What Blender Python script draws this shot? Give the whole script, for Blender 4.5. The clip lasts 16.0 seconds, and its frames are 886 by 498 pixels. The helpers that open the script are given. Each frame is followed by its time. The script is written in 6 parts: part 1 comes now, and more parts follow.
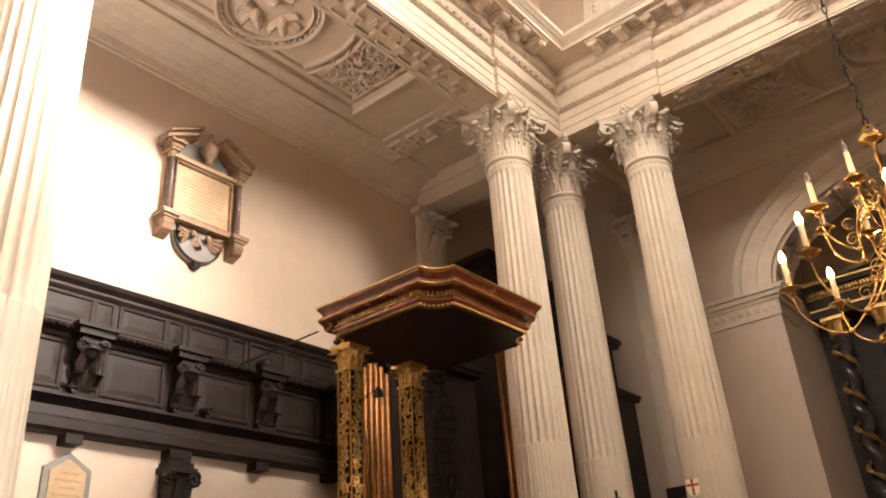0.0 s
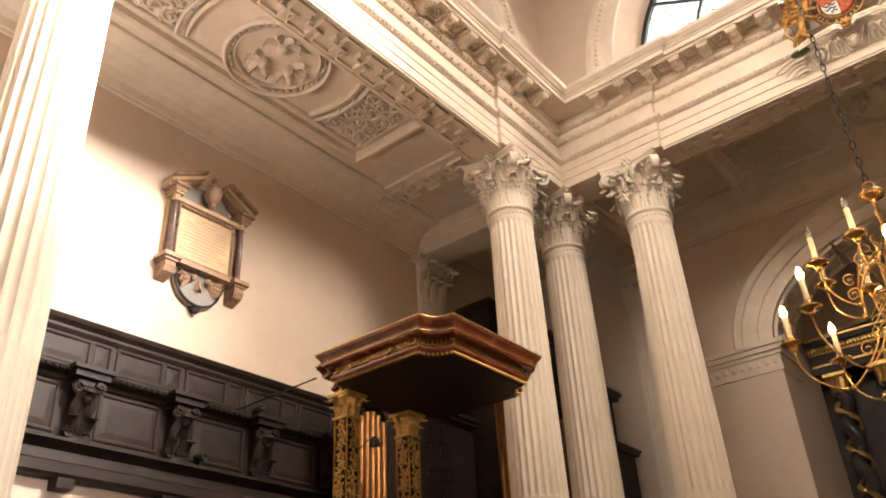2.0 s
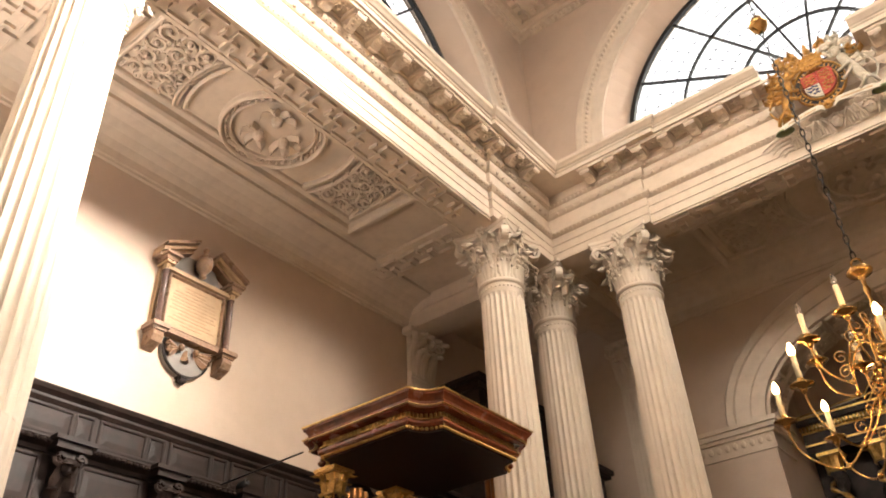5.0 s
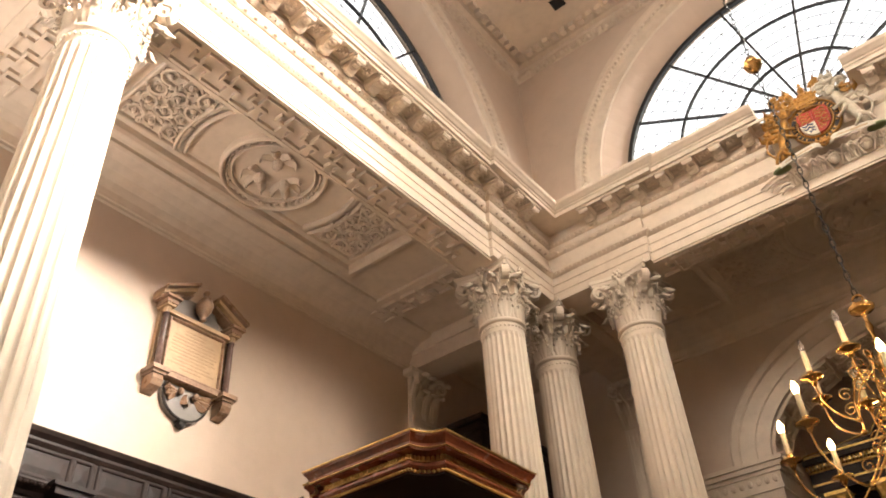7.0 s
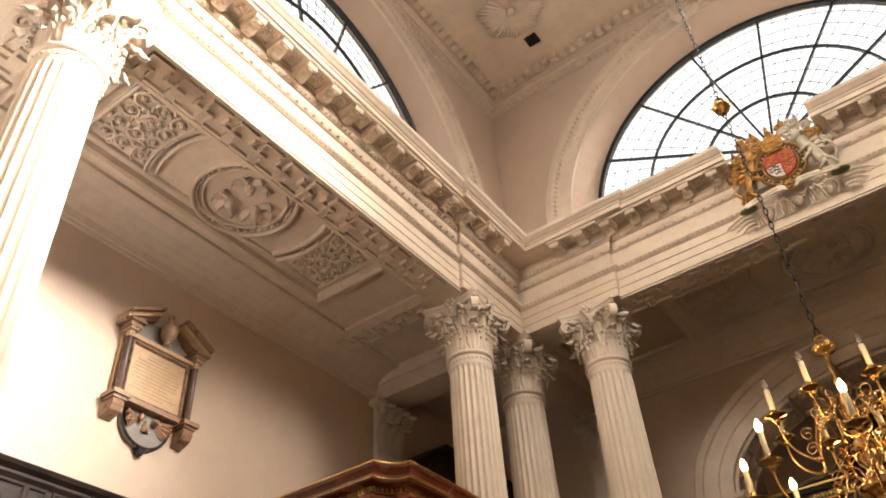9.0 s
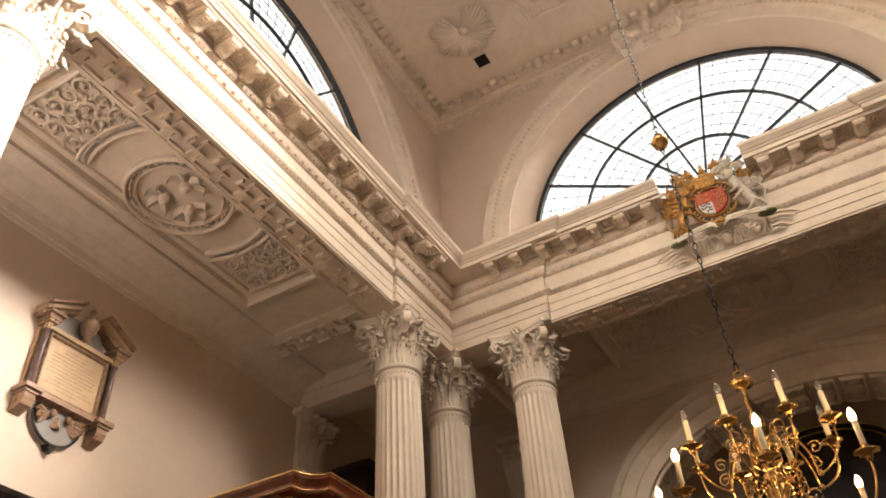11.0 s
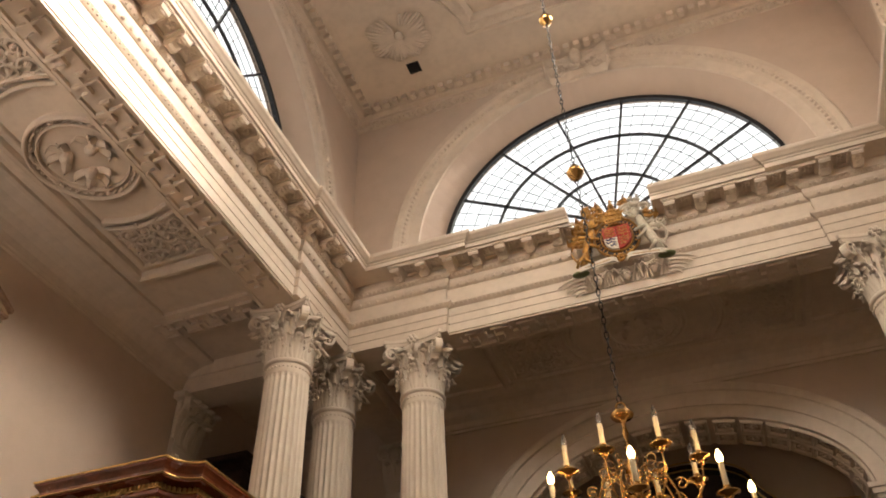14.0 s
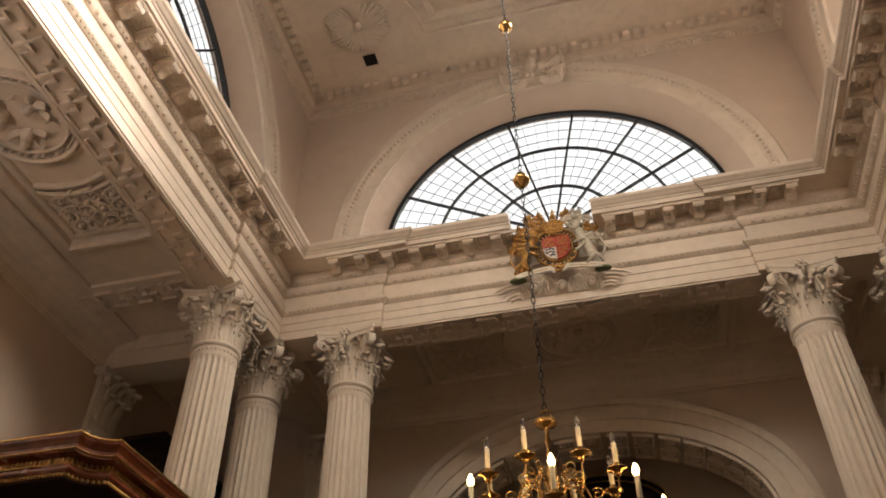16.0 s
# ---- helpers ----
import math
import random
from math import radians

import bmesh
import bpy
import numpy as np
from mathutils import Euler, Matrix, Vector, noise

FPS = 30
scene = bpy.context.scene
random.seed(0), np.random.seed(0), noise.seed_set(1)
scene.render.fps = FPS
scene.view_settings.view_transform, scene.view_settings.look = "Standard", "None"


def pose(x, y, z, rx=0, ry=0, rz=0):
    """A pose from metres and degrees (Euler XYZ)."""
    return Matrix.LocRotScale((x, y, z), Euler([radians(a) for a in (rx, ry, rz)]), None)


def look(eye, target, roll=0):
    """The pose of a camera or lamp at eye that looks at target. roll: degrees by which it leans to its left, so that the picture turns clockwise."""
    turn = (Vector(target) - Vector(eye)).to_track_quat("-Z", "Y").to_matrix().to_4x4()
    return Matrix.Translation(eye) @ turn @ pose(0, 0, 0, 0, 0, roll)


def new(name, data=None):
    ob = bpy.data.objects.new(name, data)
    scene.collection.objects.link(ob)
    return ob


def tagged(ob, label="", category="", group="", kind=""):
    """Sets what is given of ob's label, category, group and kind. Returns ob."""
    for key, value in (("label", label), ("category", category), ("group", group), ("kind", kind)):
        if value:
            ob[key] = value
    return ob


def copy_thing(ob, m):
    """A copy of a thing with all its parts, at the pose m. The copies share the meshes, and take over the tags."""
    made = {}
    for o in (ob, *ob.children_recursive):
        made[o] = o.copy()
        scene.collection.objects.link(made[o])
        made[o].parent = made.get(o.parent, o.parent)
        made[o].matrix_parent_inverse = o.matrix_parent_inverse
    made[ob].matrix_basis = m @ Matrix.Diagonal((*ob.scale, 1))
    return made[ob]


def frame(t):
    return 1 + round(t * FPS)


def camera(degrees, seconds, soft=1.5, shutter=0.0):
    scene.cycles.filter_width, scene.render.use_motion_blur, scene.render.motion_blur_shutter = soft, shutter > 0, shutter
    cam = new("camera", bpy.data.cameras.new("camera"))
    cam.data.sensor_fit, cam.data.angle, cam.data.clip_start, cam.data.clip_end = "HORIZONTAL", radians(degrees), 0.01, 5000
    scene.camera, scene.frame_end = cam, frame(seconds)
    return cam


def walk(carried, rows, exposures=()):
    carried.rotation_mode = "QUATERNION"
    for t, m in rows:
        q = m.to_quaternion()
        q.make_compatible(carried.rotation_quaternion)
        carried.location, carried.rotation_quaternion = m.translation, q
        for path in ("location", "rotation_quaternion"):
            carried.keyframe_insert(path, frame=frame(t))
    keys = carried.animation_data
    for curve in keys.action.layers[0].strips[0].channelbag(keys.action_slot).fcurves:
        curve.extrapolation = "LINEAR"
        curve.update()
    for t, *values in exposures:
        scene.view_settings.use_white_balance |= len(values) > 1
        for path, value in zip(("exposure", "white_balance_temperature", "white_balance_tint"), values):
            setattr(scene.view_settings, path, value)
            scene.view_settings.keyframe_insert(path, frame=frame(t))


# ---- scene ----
cam = camera(57.63, 16.0, soft=1.9)
EYE = (0.0, 0.0, 1.6)
# seconds, yaw, pitch, roll
ROWS = [
    (0.0, 39.56, 26.61, 3.72), (0.5, 39.46, 27.48, 3.59), (1.0, 39.46, 28.33, 3.35), (1.5, 39.29, 29.25, 3.06), (2.0, 39.11, 30.01, 2.77),
    (2.5, 38.75, 30.75, 2.33), (3.0, 38.69, 31.47, 2.28), (3.5, 38.93, 32.45, 2.41), (4.0, 38.57, 33.38, 2.39), (6.5, 38.43, 37.24, 2.92),
    (7.0, 38.58, 37.99, 2.99), (7.5, 38.48, 39.16, 2.87), (8.0, 38.46, 39.76, 2.98), (8.5, 37.31, 39.73, 3.06), (9.0, 35.95, 40.03, 3.10),
    (11.5, 28.44, 40.80, 2.92), (12.0, 26.77, 40.51, 2.89), (12.5, 24.47, 40.70, 2.34), (13.0, 23.37, 40.67, 1.99), (13.5, 21.83, 40.76, 1.80),
    (14.0, 20.06, 40.75, 1.56), (14.5, 18.51, 40.77, 1.08), (15.0, 17.08, 40.74, 1.00), (15.5, 15.39, 40.69, 0.64), (16.0, 13.61, 40.47, 0.52),
]
EXPOSURES = [(0.0, 0.75), (2.0, 0.70), (4.0, 0.64), (6.5, 0.48), (8.0, 0.33), (9.0, 0.2), (12.0, 0.11), (14.0, -0.11), (16.0, -0.42)]
walk(cam, [(t, pose(*EYE, 90 + p, r, y)) for t, y, p, r in ROWS], EXPOSURES)

# ---- plan, metres ----
XL, XR, YN, YF = -4.92, 4.0, 0.65, 9.56     # inner faces of the four beams
BW = 0.57                                  # width of a beam
SOF, TOP = 8.6, 9.95                       # soffit and top of the entablature
COLX = (-5.2, -3.74, 2.82, 4.28)           # column grid
COLY = (0.36, 1.90, 8.40, 9.86)
WL, WR, WN, WF = -7.95, 7.03, -2.5, 12.7   # outer walls
CEIL = 14.15                               # nave ceiling
AISLE = 9.12                               # aisle ceilings
MIDX, MIDY = (XL + XR) / 2, (YN + YF) / 2

# ---- world and light ----
world = bpy.data.worlds.new("world")
scene.world = world
world.use_nodes = True
wn = world.node_tree.nodes
sky = wn.new("ShaderNodeTexSky")
sky.sky_type, sky.sun_disc = "NISHITA", False
sky.sun_elevation, sky.sun_rotation = radians(24), radians(70)
wn["Background"].inputs[1].default_value = 0.12
world.node_tree.links.new(sky.outputs[0], wn["Background"].inputs[0])


def lamp(name, kind, energy, color, m, size=(1, 1)):
    data = bpy.data.lights.new(name, kind)
    data.energy, data.color = energy, color
    ob = new(name, data)
    ob.matrix_world = m
    if kind == "AREA":
        data.shape, data.size, data.size_y = "RECTANGLE", *size
    return ob


SKY = (1.0, 0.89, 0.74)
HALO = (6.4, 3.2)
for nm, power, at, to in (("sky_far", 170, (MIDX, YF + 1.0, 12.0), (MIDX, 3.0, 5.0)), ("sky_left", 130, (XL - 1.0, MIDY, 12.0), (2.0, MIDY, 5.0)),
                          ("sky_right", 640, (XR + 1.0, MIDY, 12.0), (-5.0, 2.1, 5.2)), ("sky_near", 295, (MIDX, YN - 1.0, 12.0), (MIDX + 0.6, 9.5, 8.0))):
    lamp(nm, "AREA", power, SKY, look(at, to), HALO).data.spread = radians({"sky_near": 75, "sky_right": 80}.get(nm, 98))
sun = lamp("sun", "SUN", 40.0, (1.0, 0.91, 0.83), look((4.0, 5.1, 11.75), (-4.92, 1.95, 7.95)))
sun.data.angle = radians(22)
WESTX, WESTZ = (-7.35, -5.95), (2.2, 6.2)      # assumed window, out of view, in the end wall of the side aisle
# added fill at that window, aimed up to brighten the near aisle ceiling
west = lamp("sky_west", "AREA", 110, (1.0, 0.91, 0.82), look((-6.65, WN + 0.03, 4.2), (-6.4, 0.4, 9.1)), (1.3, 3.6))
west.data.spread = radians(92)
EASTY, EASTZ = (0.1, 1.5), (2.2, 6.2)          # assumed window, out of view, in the opposite side wall
# added narrow, cool fill that lifts the left wall under the gallery
lamp("sky_side", "AREA", 32, (1.0, 0.95, 0.93), look((WR - 0.03, 0.8, 4.2), (-7.9, 4.0, 3.6)), (1.3, 3.6)).data.spread = radians(38)

# ---- materials ----


def material(name, color, rough=0.6, metal=0.0, vary=0.12, scale=3.0, fine=60.0, bump=0.15, dist=0.01, spec=0.5, dirt=None, amount=0.3):
    m = bpy.data.materials.new(name)
    m.use_nodes = True
    nt = m.node_tree
    b = nt.nodes["Principled BSDF"]
    b.inputs["Roughness"].default_value, b.inputs["Metallic"].default_value = rough, metal
    b.inputs["Specular IOR Level"].default_value = spec
    tc = nt.nodes.new("ShaderNodeTexCoord")
    geo = nt.nodes.new("ShaderNodeNewGeometry")
    n1, n2 = nt.nodes.new("ShaderNodeTexNoise"), nt.nodes.new("ShaderNodeTexNoise")
    n1.inputs["Scale"].default_value, n2.inputs["Scale"].default_value = scale, fine
    n1.inputs["Detail"].default_value, n2.inputs["Detail"].default_value = 5, 3
    for n in (n1, n2):
        nt.links.new(geo.outputs["Position"], n.inputs["Vector"])
    ramp = nt.nodes.new("ShaderNodeValToRGB")
    c0 = [max(0, c * (1 - vary)) for c in color]
    c1 = [min(1, c * (1 + vary)) for c in color]
    ramp.color_ramp.elements[0].color, ramp.color_ramp.elements[1].color = (*c0, 1), (*c1, 1)
    ramp.color_ramp.elements[0].position, ramp.color_ramp.elements[1].position = 0.3, 0.7
    nt.links.new(n1.outputs["Fac"], ramp.inputs[0])
    out = ramp.outputs[0]
    if dirt:
        mix = nt.nodes.new("ShaderNodeMix")
        mix.data_type = "RGBA"
        r2 = nt.nodes.new("ShaderNodeMapRange")
        r2.inputs[1].default_value, r2.inputs[2].default_value = 0.45, 0.75
        r2.inputs[4].default_value = amount
        n3 = nt.nodes.new("ShaderNodeTexNoise")
        n3.inputs["Scale"].default_value, n3.inputs["Detail"].default_value = scale * 3.7, 8
        nt.links.new(geo.outputs["Position"], n3.inputs["Vector"])
        nt.links.new(n3.outputs["Fac"], r2.inputs[0])
        nt.links.new(r2.outputs[0], mix.inputs["Factor"])
        nt.links.new(out, mix.inputs["A"])
        mix.inputs["B"].default_value = (*dirt, 1)
        out = mix.outputs["Result"]
    nt.links.new(out, b.inputs["Base Color"])
    bm_ = nt.nodes.new("ShaderNodeBump")
    bm_.inputs["Strength"].default_value, bm_.inputs["Distance"].default_value = bump, dist
    nt.links.new(n2.outputs["Fac"], bm_.inputs["Height"])
    nt.links.new(bm_.outputs[0], b.inputs["Normal"])
    rr = nt.nodes.new("ShaderNodeMapRange")
    rr.inputs[3].default_value, rr.inputs[4].default_value = max(0.03, rough - 0.1), min(1, rough + 0.1)
    nt.links.new(n1.outputs["Fac"], rr.inputs[0])
    nt.links.new(rr.outputs[0], b.inputs["Roughness"])
    return m


CREAM = material("wall_paint", (0.55, 0.435, 0.345), 0.75, vary=0.05, scale=1.2, fine=35, bump=0.12, dirt=(0.42, 0.32, 0.24), amount=0.2)
STUCCO = material("stucco_paint", (0.62, 0.515, 0.41), 0.65, vary=0.06, scale=2.0, fine=45, bump=0.2, dirt=(0.42, 0.33, 0.25), amount=0.3)
WHITE = material("column_paint", (0.62, 0.53, 0.43), 0.5, vary=0.05, scale=2.5, fine=50, bump=0.08, dirt=(0.46, 0.37, 0.28), amount=0.18)
OAK = material("dark_oak", (0.020, 0.0125, 0.010), 0.5, vary=0.45, scale=5, fine=90, bump=0.25, spec=0.18, dirt=(0.032, 0.02, 0.016), amount=0.4)
MAHOGANY = material("mahogany", (0.15, 0.042, 0.017), 0.25, vary=0.35, scale=4, fine=80, bump=0.1, dirt=(0.03, 0.012, 0.008), amount=0.5)
GILT = material("gilding", (0.58, 0.37, 0.125), 0.34, metal=0.9, vary=0.25, scale=14, fine=120, bump=0.25, dirt=(0.16, 0.07, 0.02), amount=0.6)
BRASS = material("polished_brass", (0.56, 0.35, 0.13), 0.13, metal=1.0, vary=0.12, scale=8, fine=60, bump=0.04)
AGED = material("aged_gilding", (0.44, 0.235, 0.065), 0.4, metal=0.8, vary=0.35, scale=18, fine=120, bump=0.3, dirt=(0.09, 0.035, 0.012), amount=0.75)
BRONZE = material("dull_gilt_pipe", (0.26, 0.11, 0.035), 0.4, metal=0.8, vary=0.25, scale=6, bump=0.05, dirt=(0.06, 0.03, 0.015), amount=0.5)
IRON = material("black_iron", (0.015, 0.014, 0.014), 0.5, metal=0.4, vary=0.3, scale=20, bump=0.1)
LEAD = material("lead_cames", (0.03, 0.03, 0.03), 0.6, metal=0.3, vary=0.3, scale=20)
MARBLE = material("pale_marble", (0.44, 0.30, 0.17), 0.4, vary=0.12, scale=4, fine=30, bump=0.05, dirt=(0.30, 0.19, 0.10), amount=0.4)
BROWNM = material("veined_brown_marble", (0.27, 0.165, 0.105), 0.3, vary=0.3, scale=9, fine=40, bump=0.05, dirt=(0.42, 0.32, 0.22), amount=0.4)
BLACKM = material("black_marble", (0.03, 0.026, 0.025), 0.2, vary=0.3, scale=8, bump=0.03, dirt=(0.1, 0.09, 0.08), amount=0.3)
PURPLE = material("purple_marble", (0.10, 0.06, 0.052), 0.25, vary=0.3, scale=10, bump=0.03, dirt=(0.2, 0.14, 0.12), amount=0.3)
SLATE = material("grey_slate", (0.19, 0.168, 0.15), 0.45, vary=0.15, scale=6, bump=0.08)
RED = material("heraldic_red", (0.33, 0.028, 0.009), 0.5, vary=0.2, scale=20, bump=0.05)
BLUE = material("heraldic_blue", (0.025, 0.035, 0.11), 0.5, vary=0.2, scale=20, bump=0.05)
GREEN = material("dull_green_paint", (0.13, 0.15, 0.06), 0.6, vary=0.25, scale=12)
STONE = material("floor_stone", (0.15, 0.115, 0.085), 0.5, vary=0.15, scale=2, fine=30, dirt=(0.15, 0.12, 0.1), amount=0.4)
WAX = material("candle_tube", (0.85, 0.78, 0.6), 0.4, vary=0.04, scale=20, bump=0.03)
INK = material("faded_lettering", (0.34, 0.22, 0.12), 0.6, vary=0.2, scale=30)
SILVER = material("silvered_carving", (0.5, 0.44, 0.35), 0.45, metal=0.2, vary=0.15, scale=15, bump=0.2, dirt=(0.3, 0.25, 0.18), amount=0.5)


def glass_material():
    m = bpy.data.materials.new("window_glass")
    m.use_nodes = True
    nt = m.node_tree
    nt.nodes.remove(nt.nodes["Principled BSDF"])
    tr, gl, mx = nt.nodes.new("ShaderNodeBsdfTransparent"), nt.nodes.new("ShaderNodeBsdfGlossy"), nt.nodes.new("ShaderNodeMixShader")
    tr.inputs[0].default_value = (0.93, 0.94, 0.95, 1)
    gl.inputs["Roughness"].default_value = 0.15
    mx.inputs[0].default_value = 0.06
    nt.links.new(tr.outputs[0], mx.inputs[1])
    nt.links.new(gl.outputs[0], mx.inputs[2])
    nt.links.new(mx.outputs[0], nt.nodes["Material Output"].inputs[0])
    return m


GLASS = glass_material()


def bulb_material():
    m = bpy.data.materials.new("lit_bulb")
    m.use_nodes = True
    b = m.node_tree.nodes["Principled BSDF"]
    b.inputs["Emission Color"].default_value = (1.0, 0.58, 0.2, 1)
    b.inputs["Emission Strength"].default_value = 30
    return m


BULB = bulb_material()


def sky_glow():
    m = bpy.data.materials.new("overcast_sky")
    m.use_nodes = True
    nt = m.node_tree
    nt.nodes.remove(nt.nodes["Principled BSDF"])
    e = nt.nodes.new("ShaderNodeEmission")
    e.inputs[0].default_value, e.inputs[1].default_value = (1, 0.985, 0.96, 1), 1.9
    nt.links.new(e.outputs[0], nt.nodes["Material Output"].inputs[0])
    return m


HAZE = sky_glow()

# ---- mesh tools ----


def part(name, bm, mat, parent=None, label="", smooth=False, m=None, world=True):
    """One mesh object, under a thing when one is given; world: its mesh stands in world places."""
    if world and parent is not None:
        bm.transform(parent_world(parent).inverted())
    me = bpy.data.meshes.new(name)
    bm.normal_update()
    bm.to_mesh(me)
    bm.free()
    me.materials.append(mat)
    if smooth:
        me.polygons.foreach_set("use_smooth", [True] * len(me.polygons))
    ob = new(name, me)
    ob.parent = parent
    if m is not None:
        ob.matrix_basis = m
    if label:
        ob["label"] = label
    return ob


def parent_world(ob):
    m = ob.matrix_basis.copy()
    while ob.parent:
        ob = ob.parent
        m = ob.matrix_basis @ m
    return m


def share(ob, parent, m, name=None):
    """Another object on the mesh of ob."""
    o = new(name or ob.name.split(".")[0], ob.data)
    o.parent = parent
    o.matrix_basis = m
    return o


def thing(name, loc, label, category, group="", kind=""):
    ob = new(name)
    ob.matrix_basis = Matrix.Translation(loc)
    return tagged(ob, label, category, group, kind)


def box(bm, x0, y0, z0, x1, y1, z1):
    v = [bm.verts.new(p) for p in ((x0, y0, z0), (x1, y0, z0), (x1, y1, z0), (x0, y1, z0), (x0, y0, z1), (x1, y0, z1), (x1, y1, z1), (x0, y1, z1))]
    for f in ((0, 3, 2, 1), (4, 5, 6, 7), (0, 1, 5, 4), (1, 2, 6, 5), (2, 3, 7, 6), (3, 0, 4, 7)):
        bm.faces.new([v[i] for i in f])
    return bm


def boxes(*rows):
    bm = bmesh.new()
    for r in rows:
        box(bm, *r)
    return bm


def lathe(profile, n=24, bm=None, center=(0, 0, 0), a0=0.0, a1=math.tau):
    """A body of revolution about z from (radius, z) pairs."""
    bm = bm or bmesh.new()
    closed = abs(a1 - a0 - math.tau) < 1e-6
    cols = []
    for i in range(n if closed else n + 1):
        a = a0 + (a1 - a0) * i / n
        cols.append([bm.verts.new((center[0] + r * math.cos(a), center[1] + r * math.sin(a), center[2] + z)) for r, z in profile])
    for i in range(n):
        p, q = cols[i], cols[(i + 1) % len(cols)]
        for j in range(len(profile) - 1):
            bm.faces.new((p[j], q[j], q[j + 1], p[j + 1]))
    if closed:
        for j, flip in ((0, True), (len(profile) - 1, False)):
            if profile[j][0] > 1e-4:
                vs = [c[j] for c in cols]
                bm.faces.new(vs[::-1] if flip else vs)
    return bm


def sweep(bm, path, profile, closed=False):
    """Profile of (inward, z) pairs along a plan path of right-angled turns, with the inside on its left."""
    n = len(path)
    rings = []
    for i, (x, y) in enumerate(path):
        ds = []
        if closed or i > 0:
            a = path[i - 1]
            ds.append((x - a[0], y - a[1]))
        if closed or i < n - 1:
            b = path[(i + 1) % n]
            ds.append((b[0] - x, b[1] - y))
        ns = []
        for dx, dy in ds:
            l = math.hypot(dx, dy)
            k = (round(-dy / l, 3), round(dx / l, 3))
            if k not in ns:
                ns.append(k)
        ox, oy = sum(k[0] for k in ns), sum(k[1] for k in ns)
        rings.append([bm.verts.new((x + ox * p, y + oy * p, z)) for p, z in profile])
    for i in range(n if closed else n - 1):
        a, b = rings[i], rings[(i + 1) % n]
        for j in range(len(profile) - 1):
            bm.faces.new((a[j], b[j], b[j + 1], a[j + 1]))
    if not closed:
        bm.faces.new(rings[0][::-1])
        bm.faces.new(rings[-1])
    return bm


def tube(bm, pts, radius, n=8, taper=None, flat=1.0):
    """A round bar along points; taper: a radius factor per point."""
    pts = [Vector(p) for p in pts]
    rings = []
    up = Vector((0.013, 0.021, 1))
    for i, p in enumerate(pts):
        d = (pts[min(i + 1, len(pts) - 1)] - pts[max(i - 1, 0)]).normalized()
        s = d.cross(up)
        if s.length < 1e-3:
            s = d.cross(Vector((1, 0, 0)))
        s.normalize()
        u = s.cross(d).normalized()
        r = radius * (taper[i] if taper else 1)
        rings.append([bm.verts.new(p + s * (r * math.cos(math.tau * k / n)) + u * (r * flat * math.sin(math.tau * k / n))) for k in range(n)])
    for a, b in zip(rings, rings[1:]):
        for k in range(n):
            bm.faces.new((a[k], a[(k + 1) % n], b[(k + 1) % n], b[k]))
    bm.faces.new(rings[0][::-1])
    bm.faces.new(rings[-1])
    return bm


def prism(bm, pts, m, depth):
    """A flat outline pts (x, y), raised by depth along z of the pose m."""
    lo = [bm.verts.new(m @ Vector((x, y, 0))) for x, y in pts]
    hi = [bm.verts.new(m @ Vector((x, y, depth))) for x, y in pts]
    bm.faces.new(lo[::-1])
    bm.faces.new(hi)
    for i in range(len(pts)):
        j = (i + 1) % len(pts)
        bm.faces.new((lo[i], lo[j], hi[j], hi[i]))
    return bm


_balls = {}


def blob(bm, center, size, n=10, m=None):
    """An ellipsoid."""
    if n not in _balls:
        k = max(4, n * 2 // 3)
        vs = [(0, 0, -1)] + [(math.sin(math.pi * j / k) * math.cos(math.tau * i / n), math.sin(math.pi * j / k) * math.sin(math.tau * i / n), -math.cos(math.pi * j / k)) for j in range(1, k) for i in range(n)] + [(0, 0, 1)]
        fs = [(0, 1 + (i + 1) % n, 1 + i) for i in range(n)]
        fs += [(1 + j * n + i, 1 + j * n + (i + 1) % n, 1 + (j + 1) * n + (i + 1) % n, 1 + (j + 1) * n + i) for j in range(k - 2) for i in range(n)]
        fs += [(len(vs) - 1, 1 + (k - 2) * n + i, 1 + (k - 2) * n + (i + 1) % n) for i in range(n)]
        _balls[n] = vs, fs
    vs, fs = _balls[n]
    s = Matrix.Translation(center) @ (m or Matrix()) @ Matrix.Diagonal((*size, 1))
    made = [bm.verts.new(s @ Vector(v)) for v in vs]
    for f in fs:
        bm.faces.new([made[i] for i in f])
    return bm


